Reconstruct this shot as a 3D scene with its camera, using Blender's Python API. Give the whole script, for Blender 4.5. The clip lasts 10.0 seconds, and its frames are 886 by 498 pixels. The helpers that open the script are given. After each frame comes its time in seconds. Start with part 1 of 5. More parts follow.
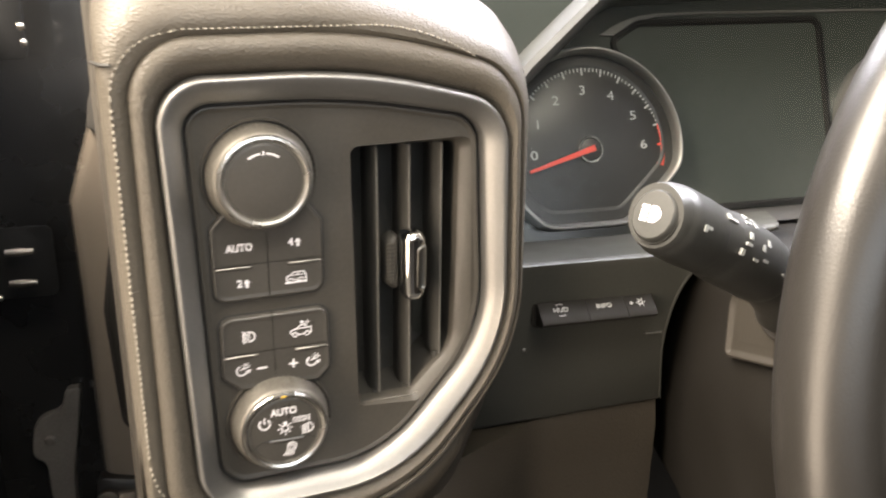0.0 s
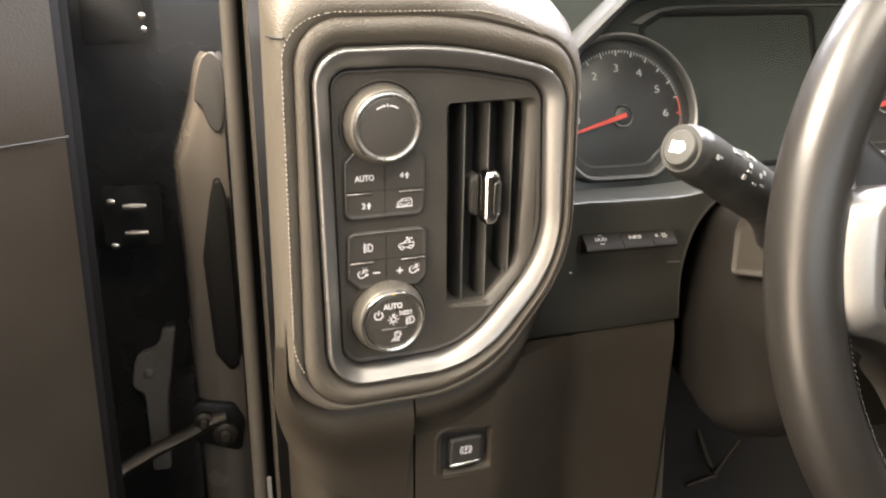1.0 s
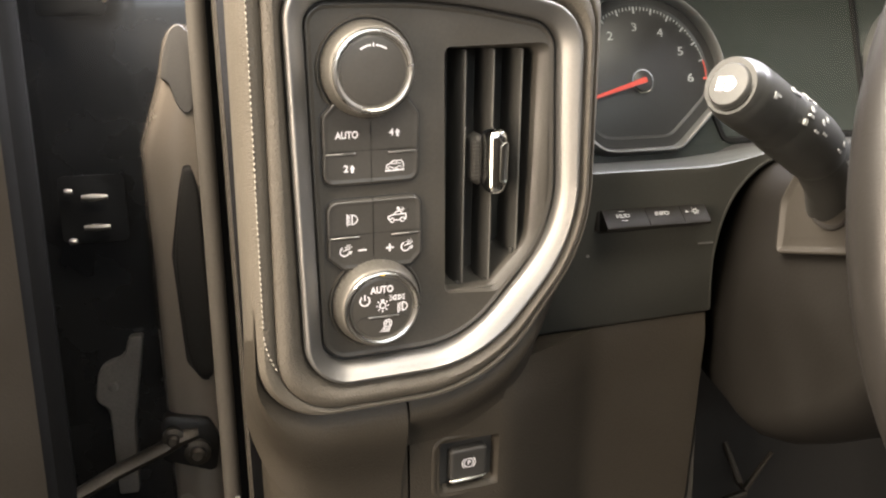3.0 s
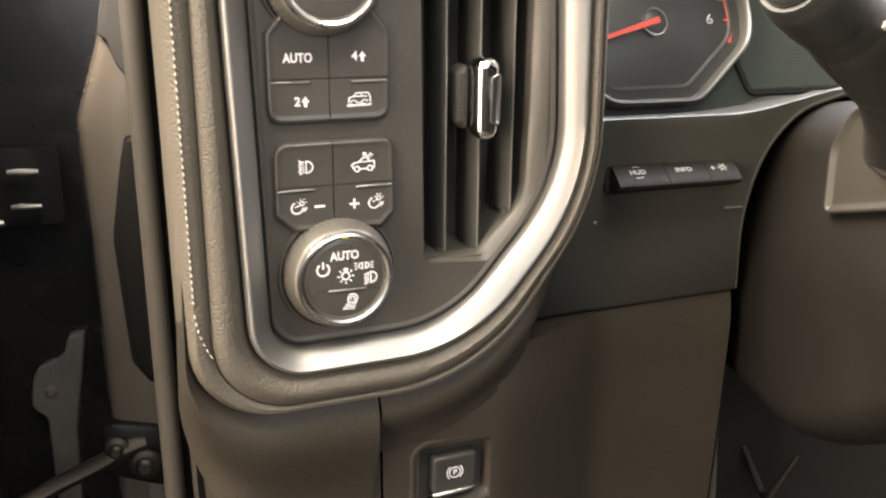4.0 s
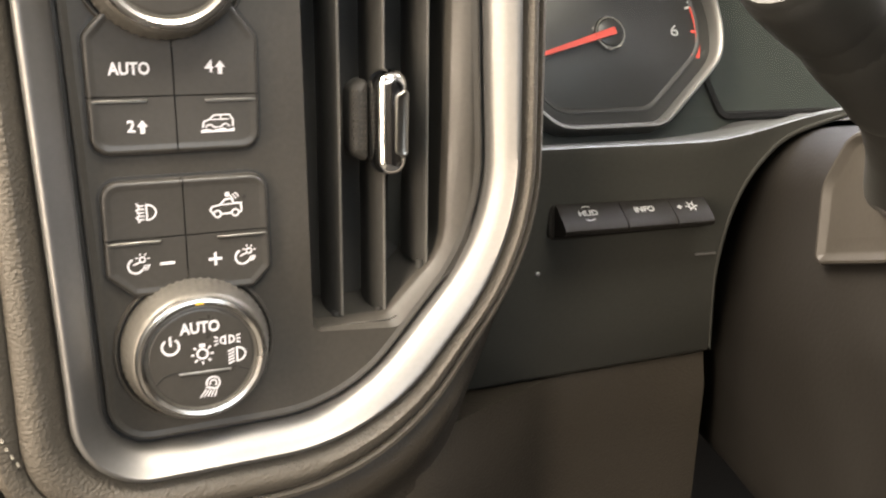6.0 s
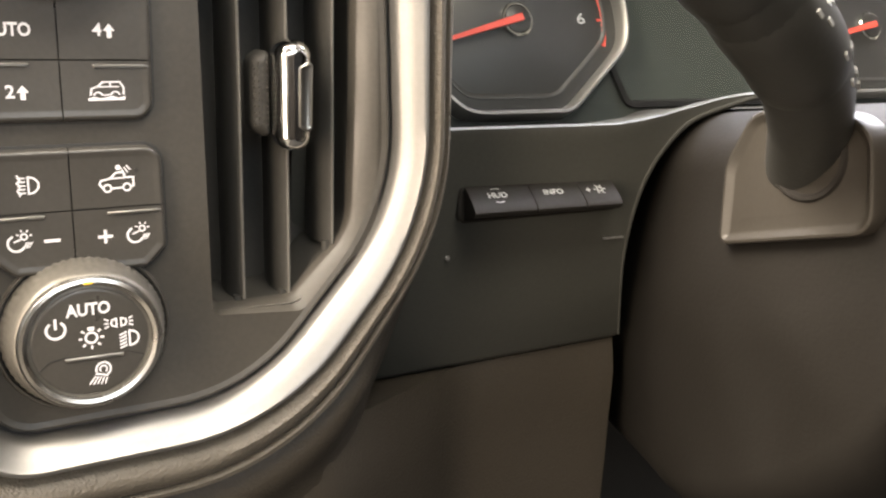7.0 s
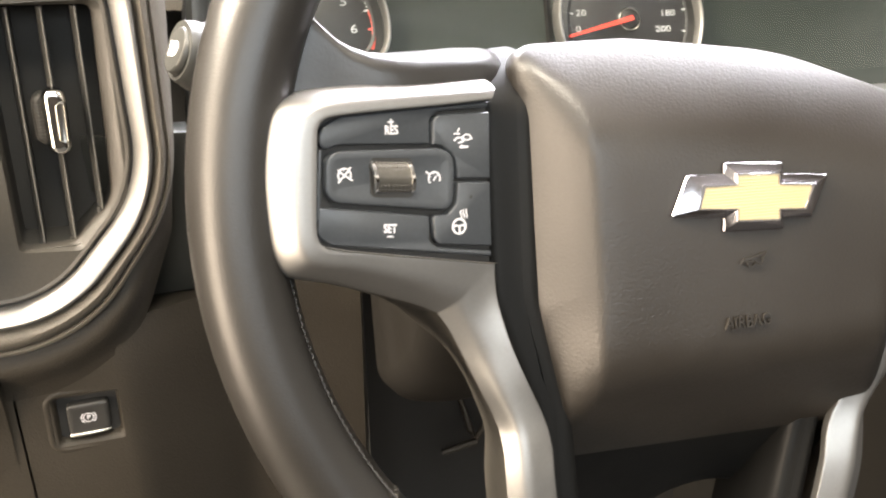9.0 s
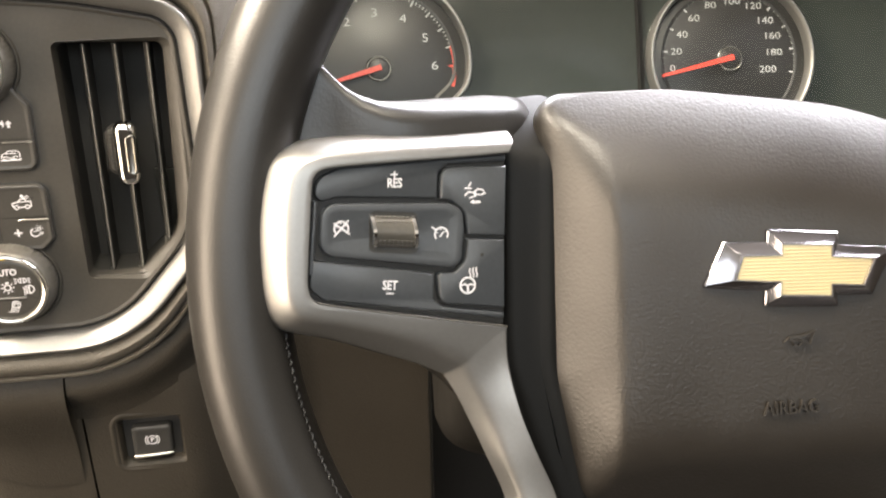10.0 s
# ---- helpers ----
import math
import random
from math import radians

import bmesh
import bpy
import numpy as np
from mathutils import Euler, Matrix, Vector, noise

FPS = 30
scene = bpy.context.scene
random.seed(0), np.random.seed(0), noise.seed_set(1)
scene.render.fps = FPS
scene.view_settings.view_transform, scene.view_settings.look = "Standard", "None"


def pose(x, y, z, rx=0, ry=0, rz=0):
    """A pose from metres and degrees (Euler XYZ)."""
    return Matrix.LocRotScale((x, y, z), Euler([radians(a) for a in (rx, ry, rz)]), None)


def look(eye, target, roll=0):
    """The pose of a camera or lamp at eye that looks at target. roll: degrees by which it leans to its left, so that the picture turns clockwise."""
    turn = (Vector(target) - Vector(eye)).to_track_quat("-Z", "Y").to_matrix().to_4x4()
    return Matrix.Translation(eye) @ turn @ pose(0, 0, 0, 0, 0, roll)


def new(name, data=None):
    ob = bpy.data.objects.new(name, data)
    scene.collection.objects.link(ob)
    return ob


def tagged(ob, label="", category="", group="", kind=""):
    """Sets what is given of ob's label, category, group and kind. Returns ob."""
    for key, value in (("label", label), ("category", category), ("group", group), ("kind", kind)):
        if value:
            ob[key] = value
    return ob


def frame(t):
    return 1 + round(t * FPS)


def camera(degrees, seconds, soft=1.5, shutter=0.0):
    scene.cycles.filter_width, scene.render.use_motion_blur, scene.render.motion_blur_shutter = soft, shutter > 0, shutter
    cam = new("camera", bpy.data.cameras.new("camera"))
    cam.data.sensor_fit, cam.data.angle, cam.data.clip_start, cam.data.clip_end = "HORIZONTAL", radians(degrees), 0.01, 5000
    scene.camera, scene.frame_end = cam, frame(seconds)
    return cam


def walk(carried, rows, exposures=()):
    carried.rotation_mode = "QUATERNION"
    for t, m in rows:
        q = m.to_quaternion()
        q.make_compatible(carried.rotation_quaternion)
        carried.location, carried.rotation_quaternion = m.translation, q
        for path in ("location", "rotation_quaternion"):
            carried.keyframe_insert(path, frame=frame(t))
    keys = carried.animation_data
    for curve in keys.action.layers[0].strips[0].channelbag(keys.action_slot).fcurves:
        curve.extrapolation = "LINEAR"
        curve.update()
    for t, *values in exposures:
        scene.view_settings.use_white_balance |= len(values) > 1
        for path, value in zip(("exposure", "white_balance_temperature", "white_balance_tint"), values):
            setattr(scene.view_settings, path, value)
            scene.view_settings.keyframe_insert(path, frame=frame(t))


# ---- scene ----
cam = camera(52.8, 10.0, soft=2.1, shutter=0.3)
METRES, EYE, TILT, LEAN, TURN = 0.783, 1.5, 0.0, 0.0, -12.5
ROWS = [
    (0.0, 0.0, 0.0, 0.0, -0.32, -14.49, 1.22),
    (0.5, -0.0363, -0.0923, 0.0058, 0.01, -14.47, 1.15),
    (1.0, -0.0475, -0.1566, -0.0077, 0.19, -14.45, 0.97),
    (1.5, -0.044, -0.1706, -0.0194, 0.14, -14.23, 0.99),
    (2.0, -0.0401, -0.1549, -0.0357, 0.09, -13.49, 1.05),
    (2.5, -0.044, -0.1177, -0.0465, -0.04, -13.17, 1.18),
    (4.0, -0.0501, 0.031, -0.1128, -1.53, -12.24, 1.52),
    (4.5, -0.0351, 0.0579, -0.1306, -2.12, -11.93, 1.52),
    (5.0, -0.0307, 0.0684, -0.1309, -2.21, -11.23, 1.55),
    (6.5, -0.0109, 0.1461, -0.1154, -5.33, -10.25, 1.02),
    (7.0, -0.0139, 0.1374, -0.1331, -8.91, -10.13, 0.84),
    (7.5, 0.0095, 0.0796, -0.1049, -10.86, -12.39, 2.76),
    (8.0, 0.0631, -0.0048, -0.0794, -10.28, -14.79, 3.63),
    (8.5, 0.1376, -0.0605, -0.0592, -6.36, -17.11, 2.64),
    (9.0, 0.2289, -0.0596, -0.0535, 0.62, -17.15, 1.4),
    (9.5, 0.2848, -0.0454, -0.0557, 9.8, -15.84, 1.07),
    (10.0, 0.2848, -0.0315, -0.0462, 10.42, -15.46, 1.24),
]
walk(cam, [(t, pose(0, 0, EYE, TILT, LEAN, TURN) @ pose(METRES * x, METRES * y, METRES * z, 90 + pitch, roll, yaw)) for t, x, y, z, yaw, pitch, roll in ROWS],
     exposures=[(0.0, 0.23, 6500, 10), (1.5, 0.28, 6500, 10), (2.5, 0.34, 6500, 10), (4.5, 0.46, 6500, 10), (6.5, 0.40, 6500, 10), (7.3, 0.44, 6550, 10), (8.1, 0.70, 6500, 9), (8.6, 0.80, 6500, 9), (9.0, 0.80, 6550, 9), (9.5, 0.50, 6580, 9), (10.0, 0.36, 6600, 9)])


# ---- light ----
world = bpy.data.worlds.new("garage_air")
scene.world = world
world.use_nodes = True
world.node_tree.nodes["Background"].inputs[0].default_value = (1.0, 0.90, 0.78, 1)
world.node_tree.nodes["Background"].inputs[1].default_value = 0.74


def area_lamp(name, eye, target, w, h, watts, colour):
    data = bpy.data.lights.new(name, "AREA")
    data.shape, data.size, data.size_y, data.energy, data.color = "RECTANGLE", w, h, watts, colour
    ob = new(name, data)
    ob.matrix_world = look(eye, target)
    return ob


# warm workshop light that falls in through the open driver's door
area_lamp("garage_light", (-0.95, 0.10, 2.72), (0.12, 0.28, 1.42), 1.1, 1.0, 196, (1.0, 0.87, 0.71))
# the bright garage seen past the end of the open door
area_lamp("doorway_light", (-0.98, -0.31, 1.38), (0.15, 0.15, 1.38), 0.58, 1.05, 22, (1.0, 0.81, 0.62))
# garage light through the rear window, behind the camera
area_lamp("rear_window_light", (0.25, -1.26, 1.80), (0.20, 0.40, 1.42), 1.5, 0.45, 8.0, (0.82, 0.91, 1.0))
# the lit courtesy lamp in the headliner
area_lamp("courtesy_light", (0.16, -0.10, 1.985), (0.16, 0.10, 1.30), 0.34, 0.22, 6.0, (1.0, 0.90, 0.76))
# paler daylight through the windscreen
area_lamp("windscreen_light", (0.42, 0.58, 1.93), (0.22, 0.26, 1.40), 1.0, 0.34, 35, (0.93, 0.92, 1.0))

# ---- drawing helpers ----
# The car is drawn at 1 : 0.87 round a drawing origin and built to true size by K and LIFT.
K = 0.87
LIFT = EYE - 1.4 * K


def true_place(p):
    return Vector((K * p[0], K * p[1], K * p[2] + LIFT))


def basis(o, u, v):
    """A drawing plane: origin, direction to the right, direction upwards; its third axis faces the driver."""
    u = Vector(u).normalized()
    v = Vector(v)
    v = (v - u * v.dot(u)).normalized()
    n = u.cross(v)
    m = Matrix((u, v, n)).transposed().to_4x4()
    m.translation = Vector(o)
    return m


CAR = Matrix.Identity(4)
MM = Matrix.Diagonal((0.001, 0.001, 0.001, 1))
PANEL = basis((0.03, 0.4234, 1.26), (1, 0.16, 0), (0, -0.09, 1)) @ MM
CLUSTER = basis((0.222, 0.537, 1.3212), (1, 0.045, 0), (0, 0.28, 1)) @ MM
WHEEL = basis((0.3834, 0.2334, 1.2628), (1, 0.0157, 0), (0, 0.1835, 1)) @ MM
SPOKE = basis((0.2476, 0.2302, 1.28), (0.9459, 0.3235, 0.025), (-0.0685, 0.1237, 0.99)) @ MM
BRIDGE = basis((0.245, 0.2287, 1.28), (0.8747, 0.4846, 0), (-0.0685, 0.1237, 0.99)) @ MM


class Shape:
    def __init__(self):
        self.v, self.f = [], []

    def ring(self, pts):
        a = len(self.v)
        self.v += [tuple(p) for p in pts]
        return list(range(a, len(self.v)))

    def loft(self, rings, closed=True, cap0=False, cap1=False):
        ids = [self.ring(r) for r in rings]
        n = len(ids[0])
        for a, b in zip(ids, ids[1:]):
            for i in range(n if closed else n - 1):
                j = (i + 1) % n
                self.f.append((a[i], a[j], b[j], b[i]))
        if cap0:
            self.f.append(tuple(reversed(ids[0])))
        if cap1:
            self.f.append(tuple(ids[-1]))
        return self

    def box(self, a, b):
        (x0, y0, z0), (x1, y1, z1) = a, b
        return self.loft([[(x0, y0, z), (x1, y0, z), (x1, y1, z), (x0, y1, z)] for z in (z0, z1)], True, True, True)

    def sweep(self, path, radii, segs=14, cap=True, flat=1.0):
        path = [Vector(p) for p in path]
        up, rings = Vector((0, 0, 1)), []
        for i, p in enumerate(path):
            d = (path[min(i + 1, len(path) - 1)] - path[max(i - 1, 0)]).normalized()
            if abs(d.dot(up)) > 0.97:
                up = Vector((0, 1, 0))
            side = d.cross(up).normalized()
            up = side.cross(d).normalized()
            r = radii[i] if isinstance(radii, (list, tuple)) else radii
            rings.append([p + side * (r * math.cos(2 * math.pi * k / segs)) + up * (flat * r * math.sin(2 * math.pi * k / segs)) for k in range(segs)])
        return self.loft(rings, True, cap, cap)

    def lathe(self, u, v, profile, segs=48, teeth=0.0, count=0):
        rings = []
        for r, n, *t in profile:
            k = t[0] if t else 0
            rings.append([(u + (r + k * teeth * math.cos(count * a)) * math.cos(a), v + (r + k * teeth * math.cos(count * a)) * math.sin(a), n)
                          for a in (2 * math.pi * i / segs for i in range(segs))])
        return self.loft(rings, True, False, True)

    def slab(self, corners, profile, seg=6, cap=True, cap0=False):
        """A rounded outline carried through (growth, height) steps and closed on top."""
        return self.loft([[(x, y, n) for x, y in rpoly(grow(corners, d), seg)] for d, n in profile], True, cap0, cap)

    def stroke(self, pts, w, n, closed=False, h=0.12):
        """A painted line of width w."""
        P = [Vector(p) for p in pts]
        m = len(P)
        L, R = [], []
        for i in range(m):
            a = P[(i - 1) % m] if closed or i > 0 else P[i]
            b = P[(i + 1) % m] if closed or i < m - 1 else P[i]
            d1 = (P[i] - a) if (P[i] - a).length > 1e-9 else (b - P[i])
            d2 = (b - P[i]) if (b - P[i]).length > 1e-9 else d1
            d1, d2 = d1.normalized(), d2.normalized()
            t = d1 + d2
            t = t.normalized() if t.length > 1e-6 else d1
            k = 1 / max(0.5, math.sqrt(max(0.0, (1 + d1.dot(d2)) / 2)))
            o = Vector((-t.y, t.x)) * (w / 2 * k)
            L.append(P[i] + o)
            R.append(P[i] - o)
        rings = [[(r.x, r.y, n - h), (r.x, r.y, n), (l.x, l.y, n), (l.x, l.y, n - h)] for l, r in zip(L, R)]
        if closed:
            rings.append(rings[0])
        return self.loft(rings, True, not closed, not closed)

    def dot(self, u, v, r, n, segs=12, h=0.12):
        return self.slab([(u - r, v - r, r), (u + r, v - r, r), (u + r, v + r, r), (u - r, v + r, r)], [(0, n - h), (0, n)], 4)

    def mirrored(self):
        out = Shape()
        out.v = [(-x, y, z) for x, y, z in self.v]
        out.f = [tuple(reversed(f)) for f in self.f]
        return out

    def moved(self, m):
        out = Shape()
        out.v = [tuple(m @ Vector(p)) for p in self.v]
        out.f = list(self.f)
        return out


def rpoly(corners, seg=6):
    """Points of a polygon whose corners (x, y, r) are rounded; every corner gives seg + 1 points."""
    out, m = [], len(corners)
    for i in range(m):
        p = Vector(corners[i][:2])
        a, b = Vector(corners[i - 1][:2]) - p, Vector(corners[(i + 1) % m][:2]) - p
        la, lb = a.length, b.length
        a, b = a / la, b / lb
        ang = math.acos(max(-1, min(1, a.dot(b))))
        r = max(corners[i][2] if len(corners[i]) > 2 else 0, 0.001)
        d = min(r / max(math.tan(ang / 2), 1e-3), 0.49 * la, 0.49 * lb)
        p0, p1 = p + a * d, p + b * d
        w = math.sin(ang / 2)
        for k in range(seg + 1):
            t = k / seg
            q = ((1 - t) ** 2 * p0 + 2 * w * t * (1 - t) * p + t * t * p1) / ((1 - t) ** 2 + 2 * w * t * (1 - t) + t * t)
            out.append((q.x, q.y))
    return out


def grow(corners, d):
    """The outline (counter-clockwise) moved outwards by d."""
    if abs(d) < 1e-9:
        return corners
    m, out = len(corners), []
    for i in range(m):
        p, a, b = Vector(corners[i][:2]), Vector(corners[i - 1][:2]), Vector(corners[(i + 1) % m][:2])
        d1, d2 = (p - a).normalized(), (b - p).normalized()
        n1, n2 = Vector((d1.y, -d1.x)), Vector((d2.y, -d2.x))
        k = 1 + n1.dot(n2)
        o = (n1 + n2) * (d / max(k, 0.3))
        turn = d1.x * d2.y - d1.y * d2.x
        r = corners[i][2] if len(corners[i]) > 2 else 0
        out.append((p.x + o.x, p.y + o.y, max(r + (d if turn > 0 else -d), 0.2) if r else 0))
    return out


def part(name, shape, material, parent=None, label="", frame=CAR, angle=38):
    """One mesh object, under a thing or a part, or top-level."""
    me = bpy.data.meshes.new(name)
    me.from_pydata([true_place(frame @ Vector(p)) for p in shape.v], [], shape.f)
    me.validate()
    bm = bmesh.new()
    bm.from_mesh(me)
    bmesh.ops.remove_doubles(bm, verts=bm.verts, dist=1e-6)
    bmesh.ops.recalc_face_normals(bm, faces=bm.faces)
    bm.to_mesh(me)
    bm.free()
    me.polygons.foreach_set("use_smooth", [True] * len(me.polygons))
    me.set_sharp_from_angle(angle=radians(angle))
    me.materials.append(material)
    ob = new(name, me)
    if parent is not None:
        ob.parent = parent
        ob.matrix_parent_inverse = parent.matrix_basis.inverted() if parent.type == "EMPTY" else Matrix.Identity(4)
    if label:
        tagged(ob, label)
    return ob


def thing(name, label, category, at, frame=CAR, group="", kind=""):
    ob = new(name)
    ob.empty_display_size = 0.02
    ob.matrix_basis = Matrix.Translation(true_place(frame @ Vector(at)))
    return tagged(ob, label, category, group, kind)


def alone(name, shape, material, label, category, frame=CAR, group="", kind="", angle=38):
    return tagged(part(name, shape, material, None, "", frame, angle), label, category, group, kind)


def holed(outer, hole, n):
    """A flat plate between an outline and an opening in it."""
    bm = bmesh.new()
    for loop in (outer, hole):
        vs = [bm.verts.new((x, y, n)) for x, y in loop]
        for i in range(len(vs)):
            bm.edges.new((vs[i], vs[(i + 1) % len(vs)]))
    bmesh.ops.triangle_fill(bm, use_beauty=True, edges=bm.edges[:], normal=(0, 0, 1))
    bm.verts.index_update()
    s = Shape()
    s.v = [tuple(v.co) for v in bm.verts]
    s.f = [tuple(v.index for v in f.verts) for f in bm.faces]
    bm.free()
    return s


def joined(*shapes):
    s = Shape()
    for o in shapes:
        k = len(s.v)
        s.v += o.v
        s.f += [tuple(i + k for i in f) for f in o.f]
    return s


def lettering(body, size, u, v, n, depth=0.12, tilt=0.0, squeeze=1.0, bold=0.0):
    """Raised letters centred on (u, v) of a plane."""
    cu = bpy.data.curves.new("lettering", "FONT")
    cu.body, cu.size, cu.align_x, cu.align_y, cu.extrude, cu.resolution_u, cu.offset = body, size, "CENTER", "CENTER", depth / 2, 3, bold
    ob = new("lettering", cu)
    bpy.context.view_layer.update()
    me = bpy.data.meshes.new_from_object(ob.evaluated_get(bpy.context.evaluated_depsgraph_get()))
    s = Shape()
    c, d = math.cos(radians(tilt)), math.sin(radians(tilt))
    s.v = [(u + c * p.co.x * squeeze - d * p.co.y, v + d * p.co.x * squeeze + c * p.co.y, n + p.co.z) for p in me.vertices]
    s.f = [tuple(p.vertices) for p in me.polygons]
    bpy.data.objects.remove(ob)
    bpy.data.curves.remove(cu)
    bpy.data.meshes.remove(me)
    return s


def without(shape, at, normal, cond):
    """The shape cut along a plane, less the faces beyond it that meet the condition."""
    bm = bmesh.new()
    vs = [bm.verts.new(p) for p in shape.v]
    for f in shape.f:
        try:
            bm.faces.new([vs[i] for i in f])
        except ValueError:
            pass
    bmesh.ops.bisect_plane(bm, geom=bm.verts[:] + bm.edges[:] + bm.faces[:], plane_co=at, plane_no=normal)
    bmesh.ops.delete(bm, geom=[f for f in bm.faces if cond(f.calc_center_median())], context="FACES")
    bm.verts.index_update()
    out = Shape()
    out.v = [tuple(v.co) for v in bm.verts]
    out.f = [tuple(v.index for v in f.verts) for f in bm.faces]
    bm.free()
    return out


def smooth_line(pts, k=4):
    """A curve through points (any dimension), k steps between two of them."""
    P = [Vector(p) for p in pts]
    out = []
    for i in range(len(P) - 1):
        a, b, c, d = P[max(i - 1, 0)], P[i], P[i + 1], P[min(i + 2, len(P) - 1)]
        for j in range(k):
            t = j / k
            out.append(0.5 * (2 * b + (c - a) * t + (2 * a - 5 * b + 4 * c - d) * t * t + (3 * b - a - 3 * c + d) * t ** 3))
    return out + [P[-1]]


def arc(u, v, r, a0, a1, k=16, ry=None):
    return [(u + r * math.cos(radians(a0 + (a1 - a0) * i / k)), v + (ry or r) * math.sin(radians(a0 + (a1 - a0) * i / k))) for i in range(k + 1)]


# ---- materials ----
def surface(name, colour, rough=0.5, metal=0.0, grain=0.0, grain_size=0.0012, vary=0.12, smudge=0.08, coat=0.0, spec=0.5, fine=0.0):
    """A procedural surface: base colour with blotches and grain, uneven gloss, and a pebbled or fine relief."""
    m = bpy.data.materials.new(name)
    m.use_nodes = True
    t = m.node_tree
    b = t.nodes["Principled BSDF"]
    geo = t.nodes.new("ShaderNodeTexCoord")
    big = t.nodes.new("ShaderNodeTexNoise")
    big.inputs["Scale"].default_value, big.inputs["Detail"].default_value = 22, 6
    small = t.nodes.new("ShaderNodeTexNoise")
    small.inputs["Scale"].default_value, small.inputs["Detail"].default_value = 650, 3
    for nd in (big, small):
        t.links.new(geo.outputs["Object"], nd.inputs["Vector"])
    add = t.nodes.new("ShaderNodeMath")
    add.operation = "ADD"
    t.links.new(big.outputs["Fac"], add.inputs[0])
    t.links.new(small.outputs["Fac"], add.inputs[1])
    ramp = t.nodes.new("ShaderNodeMapRange")
    ramp.inputs["From Min"].default_value, ramp.inputs["From Max"].default_value = 0.6, 1.4
    ramp.inputs["To Min"].default_value, ramp.inputs["To Max"].default_value = 1 - vary, 1 + vary
    t.links.new(add.outputs[0], ramp.inputs["Value"])
    mix = t.nodes.new("ShaderNodeVectorMath")
    mix.operation = "SCALE"
    mix.inputs[0].default_value = colour[:3]
    t.links.new(ramp.outputs[0], mix.inputs["Scale"])
    t.links.new(mix.outputs[0], b.inputs["Base Color"])
    gloss = t.nodes.new("ShaderNodeMapRange")
    gloss.inputs["From Min"].default_value, gloss.inputs["From Max"].default_value = 0.3, 0.7
    gloss.inputs["To Min"].default_value, gloss.inputs["To Max"].default_value = max(rough - smudge, 0.02), rough + smudge
    t.links.new(big.outputs["Fac"], gloss.inputs["Value"])
    t.links.new(gloss.outputs[0], b.inputs["Roughness"])
    b.inputs["Metallic"].default_value = metal
    b.inputs["Specular IOR Level"].default_value = spec
    b.inputs["Coat Weight"].default_value = coat
    if grain or fine:
        bump = t.nodes.new("ShaderNodeBump")
        if grain:
            cell = t.nodes.new("ShaderNodeTexVoronoi")
            cell.feature = "SMOOTH_F1"
            cell.inputs["Scale"].default_value = 1 / grain_size
            warp = t.nodes.new("ShaderNodeVectorMath")
            warp.operation = "MULTIPLY_ADD"
            warp.inputs[1].default_value = (0.0006, 0.0006, 0.0006)
            wob = t.nodes.new("ShaderNodeTexNoise")
            wob.inputs["Scale"].default_value = 420
            t.links.new(geo.outputs["Object"], wob.inputs["Vector"])
            t.links.new(wob.outputs["Color"], warp.inputs[0])
            t.links.new(geo.outputs["Object"], warp.inputs[2])
            t.links.new(warp.outputs[0], cell.inputs["Vector"])
            t.links.new(cell.outputs["Distance"], bump.inputs["Height"])
            bump.inputs["Strength"].default_value, bump.inputs["Distance"].default_value = grain, 0.0006
            bump.invert = True
        else:
            t.links.new(small.outputs["Fac"], bump.inputs["Height"])
            bump.inputs["Strength"].default_value, bump.inputs["Distance"].default_value = fine, 0.0002
        t.links.new(bump.outputs["Normal"], b.inputs["Normal"])
    return m


SOFT = surface("grained_soft_trim", (0.078, 0.069, 0.056), 0.46, grain=0.55, spec=0.4, grain_size=0.0009)
LOWER = surface("hard_lower_trim", (0.031, 0.0265, 0.0203), 0.48, spec=0.3, grain=0.38, grain_size=0.0009)
SMOOTH = surface("dark_smooth_trim", (0.034, 0.0345, 0.0300), 0.50, spec=0.35, fine=0.3)
FACE = surface("charcoal_panel", (0.048, 0.0440, 0.0375), 0.42, fine=0.25, smudge=0.13, vary=0.18)
KEY = surface("button_plastic", (0.047, 0.0442, 0.0397), 0.34, fine=0.2)
BLACK = surface("black_plastic", (0.026, 0.025, 0.023), 0.5, fine=0.2)
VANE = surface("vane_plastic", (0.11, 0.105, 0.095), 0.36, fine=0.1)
DUCT = surface("duct_plastic", (0.034, 0.033, 0.030), 0.6, spec=0.3, fine=0.2)
BEZEL = surface("brushed_bezel", (0.255, 0.25, 0.242), 0.44, metal=0.85, vary=0.06, smudge=0.04)
SATIN = surface("satin_silver", (0.31, 0.305, 0.296), 0.40, metal=0.85, vary=0.05, smudge=0.03)
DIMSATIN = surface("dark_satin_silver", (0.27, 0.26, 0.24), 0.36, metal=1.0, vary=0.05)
KNURL = surface("worn_knurled_grip", (0.125, 0.117, 0.102), 0.46, metal=0.45, fine=0.3, vary=0.2)
CHROME = surface("bright_chrome", (0.82, 0.81, 0.79), 0.10, metal=1.0, vary=0.03, smudge=0.04)
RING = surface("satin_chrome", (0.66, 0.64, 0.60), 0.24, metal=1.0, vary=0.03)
WHITE = surface("white_marking", (0.64, 0.64, 0.67), 0.5, vary=0.04)
GREY = surface("grey_marking", (0.34, 0.35, 0.34), 0.5, vary=0.04)
RED = surface("red_needle", (0.52, 0.055, 0.035), 0.4, vary=0.05)
AMBER = surface("amber_mark", (0.75, 0.48, 0.05), 0.4)
